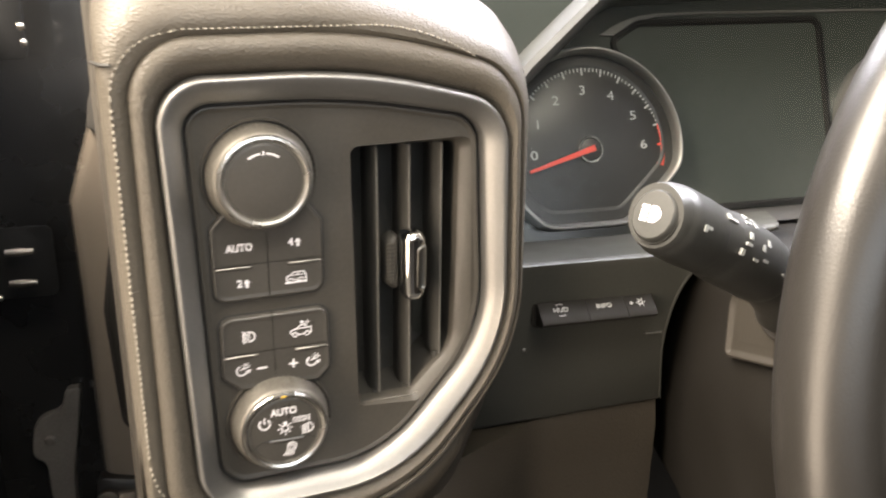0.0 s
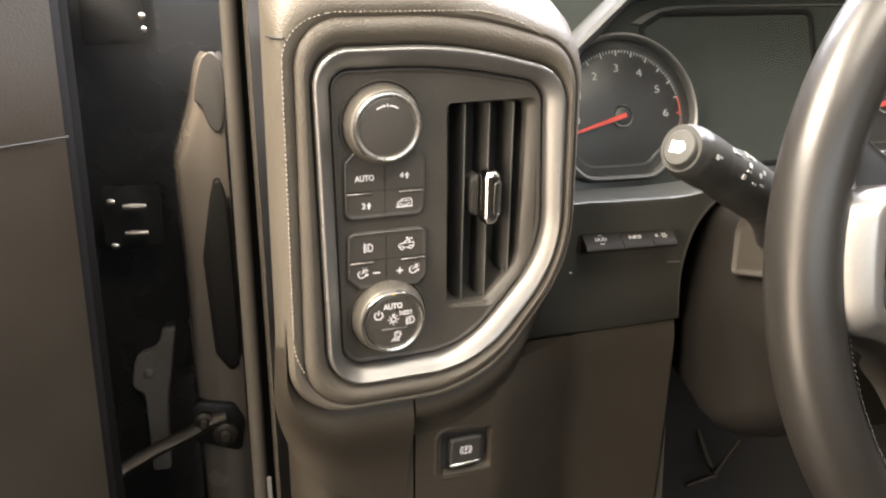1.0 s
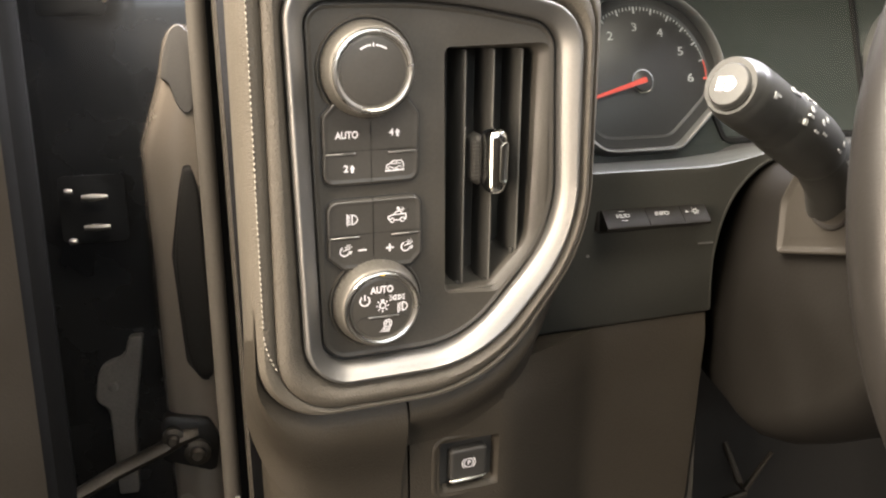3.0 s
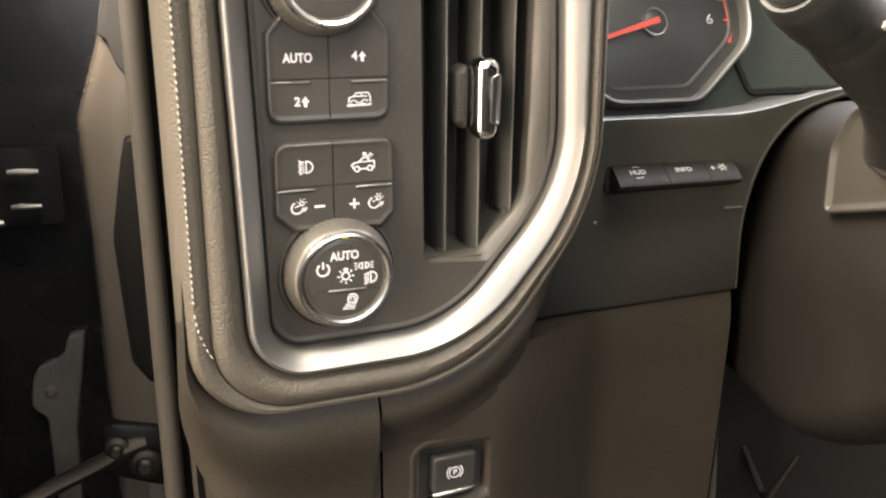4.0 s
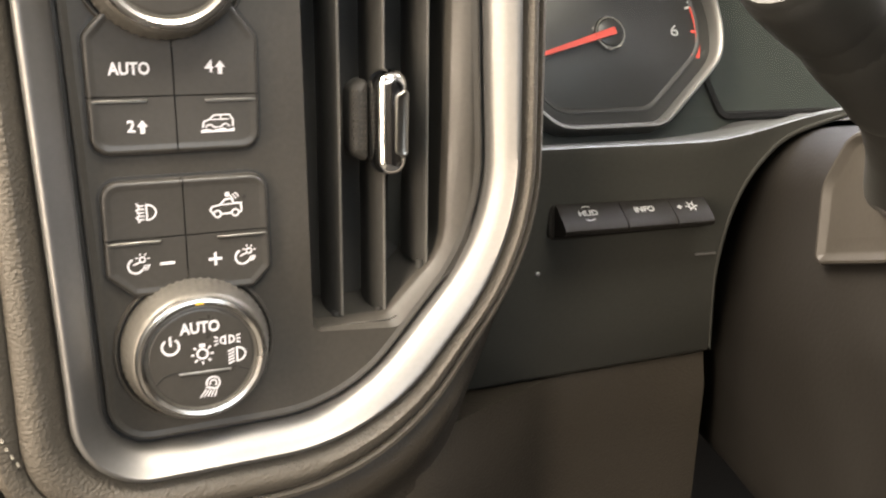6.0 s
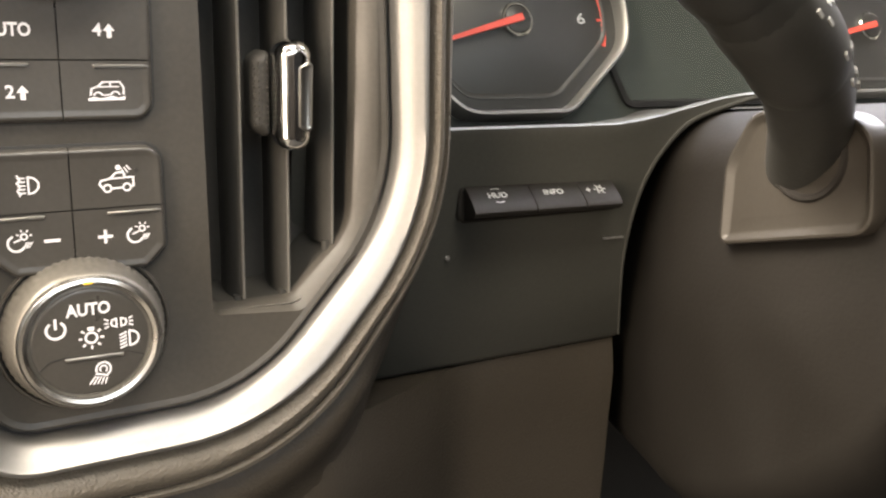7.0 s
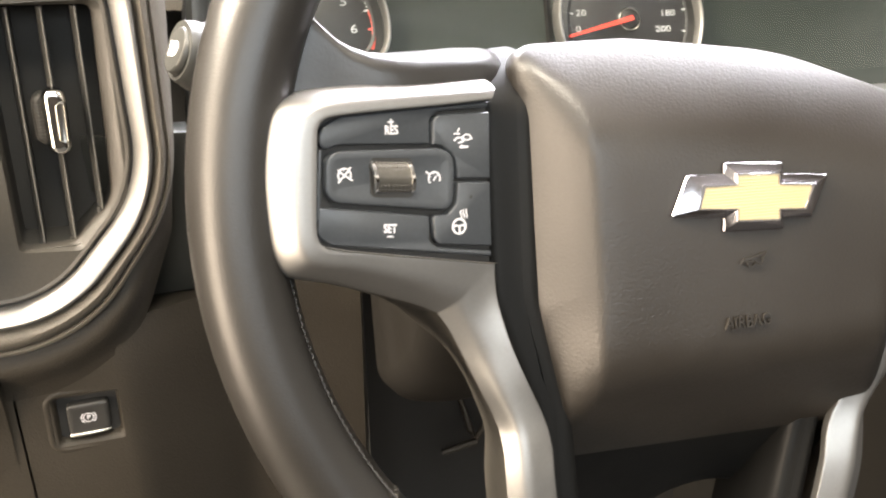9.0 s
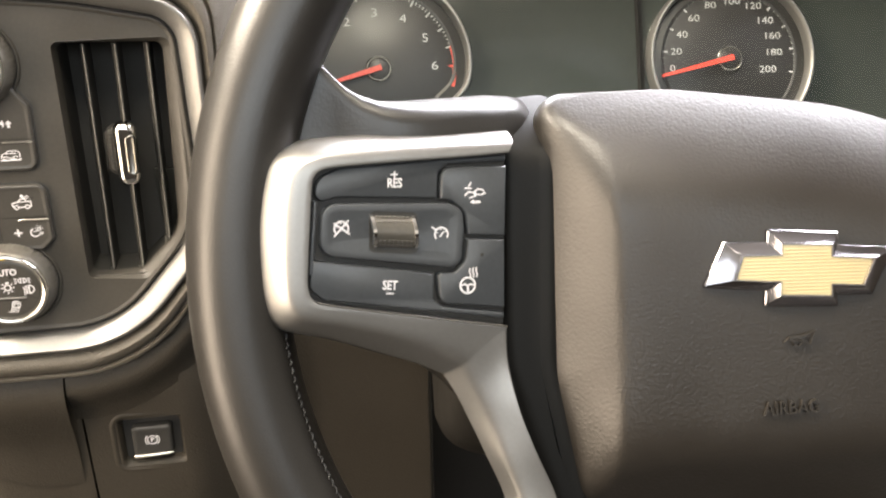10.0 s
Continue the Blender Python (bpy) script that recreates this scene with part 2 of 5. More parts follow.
THREAD = surface("pale_thread", (0.155, 0.142, 0.12), 0.7)
DARKTHREAD = surface("grey_thread", (0.028, 0.028, 0.030), 0.6)
HIDE = surface("wheel_leather", (0.015, 0.0138, 0.0125), 0.35, spec=0.6, grain=0.09, grain_size=0.0008, smudge=0.04)
PAD = surface("airbag_cover", (0.017, 0.0143, 0.0115), 0.42, spec=0.65, grain=0.16, grain_size=0.0010)
GOLD = surface("gold_badge", (0.76, 0.64, 0.38), 0.36, metal=0.75, vary=0.05)
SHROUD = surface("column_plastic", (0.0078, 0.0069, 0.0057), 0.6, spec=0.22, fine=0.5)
PAINT = surface("taupe_body_paint", (0.165, 0.140, 0.114), 0.20, metal=0.0, coat=0.6, vary=0.05)
GAPBLACK = surface("glossy_gap_black", (0.012, 0.012, 0.012), 0.25, coat=0.4)
STALK = surface("stalk_plastic", (0.030, 0.0305, 0.0285), 0.42, spec=0.45, fine=0.25)
RUBBER = surface("black_rubber", (0.018, 0.0165, 0.015), 0.7, spec=0.2, fine=0.4)
STEEL = surface("zinc_steel", (0.45, 0.42, 0.37), 0.35, metal=1.0)
DULL = surface("dull_forged_steel", (0.095, 0.082, 0.066), 0.45, metal=0.8, vary=0.3, fine=0.6)
HUBBLACK = surface("hub_plastic", (0.0085, 0.0085, 0.0082), 0.5, spec=0.14, fine=0.25)
HINGE = surface("black_coated_steel", (0.007, 0.007, 0.007), 0.6, spec=0.2)
SHUT = surface("dull_black_edge", (0.006, 0.0059, 0.0057), 0.75, spec=0.15, fine=0.3)
DOORSKIN = surface("door_trim", (0.034, 0.0285, 0.022), 0.5, grain=0.25)
CARPET = surface("black_carpet", (0.018, 0.017, 0.016), 0.95, fine=1.0)
LINER = surface("pale_headliner", (0.50, 0.48, 0.44), 0.9, fine=0.6)
DIAL = surface("dial_black", (0.017, 0.0165, 0.0155), 0.42, vary=0.05)
SCREEN = surface("screen_glass", (0.026, 0.030, 0.0265), 0.16, vary=0.03, smudge=0.05)

# ---- cabin shell ----
alone("floor", Shape().box((-0.30, -1.5, 0.42), (1.9, 1.25, 0.46)), CARPET, "black carpeted cabin floor", "floor", kind="structure")
alone("ceiling", Shape().box((-0.30, -1.5, 2.00), (1.9, 0.25, 2.05)), LINER, "pale woven headliner over the cabin", "ceiling", kind="structure")
lampcase = thing("courtesy_lamp", "white courtesy lamp in the pale headliner", "lamp", (0.185, -0.115, 1.96))
part("frame", Shape().loft([[(x, y, z) for x, y in rpoly([(0.185 - a, -0.115 - b, 0.02), (0.185 + a, -0.115 - b, 0.02), (0.185 + a, -0.115 + b, 0.02), (0.185 - a, -0.115 + b, 0.02)], 5)] for a, b, z in ((0.23, 0.16, 2.0), (0.225, 0.155, 1.985), (0.205, 0.135, 1.98), (0.20, 0.13, 1.999))]), LINER, lampcase)
alone("wall_rear", Shape().box((-0.30, -1.56, 0.46), (1.9, -1.5, 1.30)), DOORSKIN, "dark trim that closes the cabin behind", "wall", kind="structure")
# unseen; added to keep outside light off the wheel's lower face
alone("wall_left", joined(Shape().box((-0.36, -1.5, 0.42), (-0.30, -0.60, 1.30)), Shape().loft([[(-0.36, y0, z), (-0.30, y0, z), (-0.30, y1, z), (-0.36, y1, z)] for z, y0, y1 in ((1.30, -0.72, -0.60), (2.05, -0.82, -0.74))], True, True, True)), DOORSKIN, "unseen dark wall and post added to close the cabin", "wall", kind="structure")
alone("wall_far_side", Shape().box((1.9, -1.56, 0.42), (1.96, 1.25, 1.30)), DOORSKIN, "dark trimmed far side of the cabin", "wall", kind="structure")
alone("wall_front", Shape().box((-0.26, 1.20, 0.42), (1.9, 1.25, 1.40)), BLACK, "black bulkhead behind the dashboard", "wall", kind="structure")
alone("ground", Shape().box((-9, -9, -0.36), (9, 9, -0.325)), surface("garage_concrete", (0.20, 0.19, 0.175), 0.7, vary=0.2, fine=0.5),
      "grey concrete garage floor under the truck", "ground", kind="structure")

# ---- dashboard ----
dash = thing("dashboard", "dark taupe dashboard with grained soft trim", "dashboard", (0.40, 0.60, 1.0), kind="structure")
top = Shape().loft([[(x, y, z) for y, z in ((0.63, 1.33), (0.635, 1.385), (0.66, 1.402), (0.80, 1.41), (1.20, 1.40), (1.20, 1.33))] for x in (-0.045, 0.12, 0.7, 1.8)], True, True, True)
part("top_pad", top, SOFT, dash)
# levels of the left trim: how far back, height at the door side, and where its edge round the column opening lies
LEVELS = ((0.530, 1.156, 0.2500, 1.156), (0.4930, 1.156, 0.2500, 1.156), (0.4912, 1.158, 0.2495, 1.158), (0.4800, 1.195, 0.2437, 1.195), (0.4746, 1.213, 0.2430, 1.213), (0.4695, 1.230, 0.2447, 1.2305),
          (0.4656, 1.243, 0.2492, 1.245), (0.4630, 1.2525, 0.2575, 1.2572), (0.4612, 1.2585, 0.2680, 1.2660), (0.4602, 1.2620, 0.2850, 1.2715), (0.4600, 1.2640, 0.3050, 1.2762), (0.4620, 1.2650, 0.3080, 1.2772), (0.4700, 1.2640, 0.3120, 1.2768), (0.5260, 1.2610, 0.3400, 1.2700))


def trim_rows(x0, x1=None):
    rows = []
    for i in range(33):
        t, row = i / 32, []
        for y, z, reach, ze in LEVELS:
            x = x0 + t * ((x1 or reach) - x0)
            k = 0.0 if x1 else max(0, min(1, (x - 0.222) / max(reach - 0.222, 0.004)))
            k = k * k * (3 - 2 * k)
            seam = 0.05 * (min(x, 0.25) - 0.200) if z < 1.17 else 0
            row.append((x, y, z + (ze - z) * k + seam))
        rows.append(row)
    return rows


switch_rows = trim_rows(0.085)
part("switch_panel", Shape().loft(switch_rows, False), SMOOTH, dash, angle=50)
edge_line = [Vector(q) for q in switch_rows[-1][2:11]]
lip_line = smooth_line(edge_line, 5)
part("opening_lip", Shape().loft([[(q.x + a, q.y + b, q.z - a) for a, b in ((0, 0), (0.0006, -0.0004), (0.0016, 0.0002), (0.0022, 0.0016), (0.0024, 0.006), (0.004, 0.050))] for q in lip_line], False), SMOOTH, dash, "rounded edge of the column opening", angle=60)
part("far_trim", Shape().loft(trim_rows(0.56, 0.98), False), SMOOTH, dash)


def knee_y(x):
    """How far forward the lower trim stands at x."""
    return 0.4445 + 0.15 * (min(x, 0.092) - 0.07) + 0.0430 * min(1, max(0, (x - 0.092) / 0.075))


def end_back(x):
    """How far the door end of the trim is rounded back."""
    k = max(0, 1 - (x + 0.0605) / 0.03)
    return 0.045 * (1 - math.sqrt(max(0, 1 - k * k))) + 0.006 * max(0, (0.0265 - x) / 0.087) ** 2


def knee(x0, x1, round_left=False):
    """The lower dash trim between two uprights."""
    s, cols = Shape(), []
    m = 24
    for i in range(m + 1):
        x = x0 + (x1 - x0) * i / m
        zt = 1.1548 + 0.05 * (min(x, 0.25) - 0.200) if x > 0.10 else 1.1498 + 0.17 * (0.10 - x)
        base = knee_y(x)
        back = 0.0
        if round_left:
            back = end_back(x)
        under = 0.14
        col = [(x, 0.52 + back, zt)]
        for j in range(15):
            z = zt + (0.74 - zt) * (j / 14) ** 1.2
            lean = 0.10 * max(0, 1.05 - z) ** 1.5 + (0.004 if j == 0 else 0) + under * (zt - z)
            col.append((x, base + back + lean, z))
        col.append((x, 0.80, 0.72))
        cols.append(col)
    return s.loft(cols, False)


part("end_trim", knee(-0.0605, 0.0265, True), LOWER, dash)


def carved(shape, x0, x1, z0, z1):
    """The panel with a square opening cut through it."""
    bm = bmesh.new()
    vs = [bm.verts.new(p) for p in shape.v]
    for f in shape.f:
        bm.faces.new([vs[i] for i in f])
    for at, no in (((x0, 0, 0), (1, 0, 0)), ((x1, 0, 0), (1, 0, 0)), ((0, 0, z0), (0, 0, 1)), ((0, 0, z1), (0, 0, 1))):
        bmesh.ops.bisect_plane(bm, geom=bm.verts[:] + bm.edges[:] + bm.faces[:], plane_co=at, plane_no=no)
    gone = [f for f in bm.faces if x0 < f.calc_center_median().x < x1 and z0 < f.calc_center_median().z < z1]
    bmesh.ops.delete(bm, geom=gone, context="FACES")
    bm.verts.index_update()
    out = Shape()
    out.v = [tuple(v.co) for v in bm.verts]
    out.f = [tuple(v.index for v in f.verts) for f in bm.faces]
    bm.free()
    return out


BRAKE = (0.067, 1.0853)
part("knee_panel", carved(knee(0.0280, 0.2490), BRAKE[0] - 0.0200, BRAKE[0] + 0.0200, BRAKE[1] - 0.0185, BRAKE[1] + 0.0185), LOWER, dash)
part("far_knee_panel", knee(0.56, 0.98), LOWER, dash)
part("seam_backing", Shape().box((-0.05, 0.49, 0.70), (0.10, 0.50, 1.15)), BLACK, dash)

# ---- vent pod ----
pod = thing("vent_pod", "taupe grained leather pod with pale stitching round the vent", "vent surround", (0, -118, -20), PANEL)
OUT = [(-63.5, -98, 26), (41, -98, 78), (99.5, -28, 95), (96.3, 101, 28), (22, 120, 500), (-69.8, 119.2, 22)]
INN = [(-53.5, -88, 16), (33, -88, 62), (90, -23, 78), (84.4, 94, 18), (15, 107.2, 400), (-58.5, 106.8, 13)]
SEAM = [(-79.5, -112, 34), (44, -113, 85), (107, -29, 100), (104, 116, 34), (26, 137.6, 400), (-79, 136.6, 28)]


def between(a, b, t):
    return [tuple(p + (q - p) * t for p, q in zip(c, d)) for c, d in zip(a, b)]


def rings(steps, seg=10):
    return [[(x, y, n) for x, y in rpoly(c, seg)] for c, n in steps]


bead = rings([(grow(OUT, -1), 1), (between(OUT, SEAM, 0.10), 5.5), (between(OUT, SEAM, 0.28), 9), (between(OUT, SEAM, 0.5), 10.8), (between(OUT, SEAM, 0.72), 10.4), (between(OUT, SEAM, 0.90), 8.6), (between(OUT, SEAM, 0.97), 7.4), (SEAM, 5.4)])
part("inner_bead", Shape().loft(bead), SOFT, pod, frame=PANEL)


def cover_ring(l, top, r, low, rt=0.0):
    return [(l, -112 - low, 36), (44 + low, -113 - low, 85), (107 + r, -29, 100), (104 + r + rt, 116.5 + rt * 2.2, 34), (26, top + 1.4, 400), (l, top + 0.6, 30)]


cover = rings([(SEAM, 5.4), (cover_ring(-80.6, 136.0, 0.3, 0.3), 7.0), (cover_ring(-83, 138.5, 1.2, 1.5), 8.4), (cover_ring(-86, 143, 2, 3), 8.0), (cover_ring(-88.5, 149, 3, 4, 2), 5), (cover_ring(-90, 157, 4, 5, 4), -3),
               (cover_ring(-90, 166, 5, 5.5, 7), -18), (cover_ring(-89, 171, 6, 6, 10), -38), (cover_ring(-86.5, 172, 6, 6, 10.5), -44), (cover_ring(-76, 173, 6.5, 6, 11), -56), (cover_ring(-70, 176, 9, 6, 14), -140)])
part("outer_cover", Shape().loft(cover), SOFT, pod, frame=PANEL)


def skirt_ring(l, d, r):
    """Left side, lower edge and right side of the roll under the pod, as an open line."""
    c = rpoly([(l, -116 - d, 36 + d * 0.4), (44 + d * 0.6, -117 - d, 85), (109 + r, -30 - d * 0.2, 100), (104 + r, 70, 10), (l, 70, 10)], 12)
    return [(l, 60)] + c[:39] + [(104 + r, 66)]


def shoulder(u, v, n, d, w):
    """The bolster stands proud under the pod, runs into the lower trim and dies away up the pod's sides."""
    p = PANEL @ Vector((u, v, 0))
    knee_back = 0.14 * max(0, 1.155 - p.z) + 0.10 * max(0, 1.05 - p.z) ** 1.5
    n = n + ((p.y - knee_y(p.x) - knee_back - (end_back(p.x) if p.x < 0.0265 else 0)) * 983 + 0.2 - 5 * max(0, w - 1) - n) * min(w, 1)
    f = min(1, max(0, (-58 - v) / 34))
    f = f * f * (3 - 2 * f)
    return n * f + (-2 - 0.3 * max(0, d)) * (1 - f)


def tuck(u, v):
    """Higher up, the roll's ends draw in under the cover."""
    return (6.0 if u < 0 else -6.0) * min(1, max(0, (v + 70) / 30)) if abs(u) > 70 else 0.0


def bolster(steps):
    return [[(x + tuck(x, y), y, shoulder(x, y, n, a[1], w)) for x, y in skirt_ring(*a)] for a, n, w in steps]


BROW = (((-86, -4, -2), -4, 0), ((-87.5, -1.5, 0), -2.0, 0), ((-88.8, 1.5, 1), 0.2, 0), ((-89.8, 5, 2), 2.2, 0), ((-90.4, 10, 3), 3.8, 0))
door_side = bolster(BROW + (((-90.8, 15, 4), 4.8, 0.0), ((-91, 21, 5), 5.2, 0.06), ((-91, 28, 6), 5.2, 0.18), ((-91, 36, 7), 4.8, 0.36), ((-90.6, 44, 8), 4.0, 0.55), ((-90, 52, 9), 3.0, 0.73), ((-89.5, 63, 10), 1.6, 0.90), ((-89.5, 76, 10), 0.4, 0.985), ((-89.5, 88, 10), 0.0, 1.2)))
knee_side = bolster(BROW + (((-90.8, 14, 4), 4.2, 0.06), ((-91, 18, 5), 3.8, 0.20), ((-91, 22, 5.5), 3.0, 0.42), ((-91, 26, 6), 2.0, 0.66), ((-90.6, 30, 6.5), 1.0, 0.86), ((-90, 34, 7), 0.2, 0.97), ((-90, 38, 7), -0.5, 1.2)))


def at_u(row, u):
    """The row's bottom edge cut at u."""
    a, b = row[13], row[14]
    return tuple(p + (q - p) * (u - a[0]) / (b[0] - a[0]) for p, q in zip(a, b))


part("lower_roll", Shape().loft([row[:14] + [at_u(row, -4.2)] for row in door_side], False), LOWER, pod, frame=PANEL)
part("lower_roll", Shape().loft([[at_u(row, -2.8)] + row[14:] for row in knee_side], False), LOWER, pod, frame=PANEL)
part("seam_notch", Shape().sweep([(-91.5, 125.5, -5), (-90, 125.5, 1.5), (-88, 125.5, 6.0), (-84.5, 125.5, 8.2)], 0.8, 8), BLACK, pod, "dark notch in the leather", PANEL)
# pale stitches along the seam: left side, round the corner and over the top
line = [(-86.0, -60 + 3 * i) for i in range(57)] + [(-86 + 27 - 27 * math.cos(a), 111 + 27 * math.sin(a)) for a in (i * 0.112 for i in range(1, 14))] + [(-59 + 3 * i, 139.2) for i in range(1, 28)]
line += [(25 + 3 * i, 139.2 - 0.05 * i * i) for i in range(19)]
low = [(-86 + 30 - 30 * math.cos(a), -60 - 24 * math.sin(a) - 14 * a) for a in (i * 0.085 for i in range(1, 9))]
thread = Shape()
for seq in (line, low):
    for (a, b), (c, d) in zip(seq, seq[1:]):
        e = 0.16
        thread.sweep([(a + (c - a) * e, b + (d - b) * e, 7.9), (a + (c - a) * 0.5, b + (d - b) * 0.5, 9.0), (c - (c - a) * e, d - (d - b) * e, 7.9)], 0.40, 6)
tagged(part("stitching", thread, THREAD, pod, "pale thread stitching", PANEL), kind="stuff")

part("vent_bezel", Shape().loft(rings([(grow(OUT, -1.5), 0), (OUT, 4), (OUT, 8.0), (grow(OUT, -0.3), 9.6), (grow(OUT, -0.9), 10.7), (grow(OUT, -1.7), 11.2), (grow(OUT, -2.4), 11.2), (between(OUT, INN, 0.30), 10.6),
                                       (between(OUT, INN, 0.50), 9.2), (between(OUT, INN, 0.70), 7.4), (between(OUT, INN, 0.88), 5.4), (between(OUT, INN, 0.96), 4.2), (INN, 2.6), (INN, -5)])),
     BEZEL, pod, "satin silver bezel framing the controls", PANEL)
part("bezel_gap", Shape().loft(rings([(grow(INN, 0.6), -2.4), (grow(INN, -2.6), -2.4)])), BLACK, pod, "dark joint inside the bezel", PANEL)

# ---- control panel ----
VENT = [(21, -54.5, 4), (50, -54.5, 9), (74.0, -31, 22), (76.2, 81, 5), (19, 81.5, 4)]
LIP = [(19.8, -55.6, 4), (53.5, -58.5, 8), (83.0, -31, 30), (82.0, 84, 7), (18, 82.6, 4)]
RIMLINE = grow(INN, -1.5)
panel = thing("control_panel", "matte charcoal control panel with a vent opening", "control panel", (0, -88, 0), PANEL)
part("plate", joined(holed(rpoly(grow(RIMLINE, -3.0), 8), rpoly(grow(LIP, 0.3), 8), 0)), FACE, panel, frame=PANEL)
part("plate_edge", Shape().loft(rings([(RIMLINE, -5), (RIMLINE, -0.6), (grow(RIMLINE, -0.4), 0.4), (grow(RIMLINE, -1.2), 0.7), (grow(RIMLINE, -2.2), 0.35), (grow(RIMLINE, -3.0), 0)], 8)), FACE, panel, frame=PANEL)
part("vent_lip", Shape().loft([[(x, y, n) for x, y in rpoly(c, 8)] for c, n in ((grow(LIP, 0.3), 0.0), (LIP, 0.05), (between(LIP, VENT, 0.15), -0.5), (between(LIP, VENT, 0.9), -4.6), (VENT, -5.6), (grow(VENT, -0.5), -9))]), FACE, panel, frame=PANEL)
# satin chrome sweep draws the highlight along the vent's lower lip
part("lip_glint", Shape().sweep([(22, -55.2, -2.6), (36, -55.5, -2.6), (50, -55.9, -2.6), (54, -54.6, -2.8)], 0.32, 6), RING, panel, frame=PANEL)
part("duct_wall", Shape().loft([[(x, y, n) for x, y in rpoly(grow(VENT, d), 8)] for d, n in ((-0.5, -9), (-0.8, -34))]), DUCT, panel, frame=PANEL)
part("duct_back", Shape().slab(VENT, [(1, -36), (1, -34)]), DUCT, panel, frame=PANEL)

vent = thing("air_vent", "black air vent with three upright vanes", "air vent", (48, -56, -10), PANEL)
for u in (33.0, 50.0, 67.2):
    low_v = -54 if u < 60 else -37
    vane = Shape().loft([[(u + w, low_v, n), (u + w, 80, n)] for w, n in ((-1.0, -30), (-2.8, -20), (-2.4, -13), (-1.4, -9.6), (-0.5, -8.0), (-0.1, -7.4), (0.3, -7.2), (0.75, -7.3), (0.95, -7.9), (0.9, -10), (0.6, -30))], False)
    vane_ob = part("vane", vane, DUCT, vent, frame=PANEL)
    # paler plastic puts the highlight into the vane's front edge
    part("front_edge", Shape().sweep([(u + 0.45, low_v + 0.5, -7.3), (u + 0.45, 79.5, -7.3)], 0.55, 8), VANE, vane_ob, "front edge paler for its highlight", PANEL)
    part("pivot", Shape().sweep([(u - 1.2, low_v - 2.2, -9.5), (u - 1.2, low_v + 1.6, -9.5)], 1.7, 10), DUCT, vane_ob, frame=PANEL)
CAPSULE = [(44.4, 0.2, 5.5), (56.2, -0.4, 6), (56.8, 37.4, 6), (44.2, 38.2, 6)]
tab = part("slider", Shape().slab(CAPSULE, [(-1.2, -10), (0, -5), (0, -0.8), (-0.6, 1.2), (-2.0, 2.9), (-3.6, 3.6), (-5.0, 3.6)], 8), CHROME, vent, "bright chrome slider", PANEL)
part("slider_inlay", Shape().slab([(50.6, 8.5, 1.5), (55.4, 6.2, 2), (55.8, 31.5, 2), (50.8, 28.6, 1.5)], [(0.3, 1.6), (0.1, 3.75), (-0.5, 4.1), (-1.2, 3.7)]), DIMSATIN, tab, "satin window in the slider", frame=PANEL)
grip = Shape().slab([(38.0, 7.0, 5), (45, 2.5, 2), (45, 35.5, 2), (38.0, 31, 5)], [(0, -16), (-0.2, -9.0), (-1.6, -6.6), (-3.4, -5.7)])
part("slider_grip", grip, DUCT, tab, frame=PANEL)
dots = Shape()
for i in range(4):
    for j in range(11):
        dots.box((37.9 + 1.6 * i, 8.4 + 2.1 * j, -5.7), (38.5 + 1.6 * i, 9.2 + 2.1 * j, -5.3))
tagged(part("grip_dots", dots, FACE, tab, "raised dots on the grip", PANEL), kind="stuff")


def knob(name, label, u, v, r):
    k = thing(name, label, "knob", (u, v, 0), PANEL)
    part("collar", Shape().lathe(u, v, [(r + 2.0, -1), (r + 1.9, 1.2), (r + 1.4, 2.0), (r + 0.9, 2.0), (r + 0.6, 1.4), (r + 0.4, -1)], 64), FACE, k, "raised collar on the panel", PANEL)
    part("gap", Shape().lathe(u, v, [(r + 0.6, 0.1), (r - 1.0, 0.1)], 48), BLACK, k, frame=PANEL)
    part("grip", Shape().lathe(u, v, [(r - 0.2, 0), (r - 0.2, 2.0, 1), (r - 0.5, 4.6, 1), (r - 1.1, 6.0), (r - 2.2, 10.6), (r - 3.0, 12.2), (r - 3.8, 12.8)], 240, 0.26, 60), KNURL, k, frame=PANEL)
    part("ring", Shape().lathe(u, v, [(r - 3.4, 11.5), (r - 3.6, 13.2), (r - 4.2, 14.1), (r - 5.2, 14.4), (r - 6.4, 13.8), (r - 6.9, 12.2)], 96), RING, k, "satin chrome ring", PANEL)
    f = part("face", Shape().lathe(u, v, [(r - 6.9, 11.6), (r - 7.2, 12.6), (r - 7.9, 13.1), (r - 8.8, 13.3), (4, 13.3), (0.2, 13.3)], 64), KEY, k, frame=PANEL)
    return k, f


_, f1 = knob("drive_mode_knob", "dark round knob with a chrome ring and arc mark", -25.2, 72.6, 24.9)
mark = Shape().stroke(arc(-25.2, 73.4, 12.2, 56, 84), 0.9, 13.45).stroke(arc(-25.2, 73.4, 12.2, 96, 124), 0.9, 13.45).stroke([(-25.2, 84.6), (-25.2, 86.8)], 0.7, 13.45)
part("arc_mark", mark, WHITE, f1, "white arc mark", PANEL)
k2, f2 = knob("headlight_knob", "dark headlight knob with chrome ring and lamp symbols", -21.9, -54.2, 24.9)
u0, v0, hN = -22.0, -53.4, 13.45
part("word", lettering("AUTO", 5.3, u0 - 0.2, v0 + 9.9, hN, squeeze=0.86, bold=0.16), WHITE, f2, "white lettering", PANEL)
part("power_mark", Shape().stroke(arc(u0 - 9.9, v0 + 4.6, 2.7, 125, 415), 0.8, hN).stroke([(u0 - 9.9, v0 + 4.8), (u0 - 9.9, v0 + 8.2)], 0.8, hN), WHITE, f2, frame=PANEL)
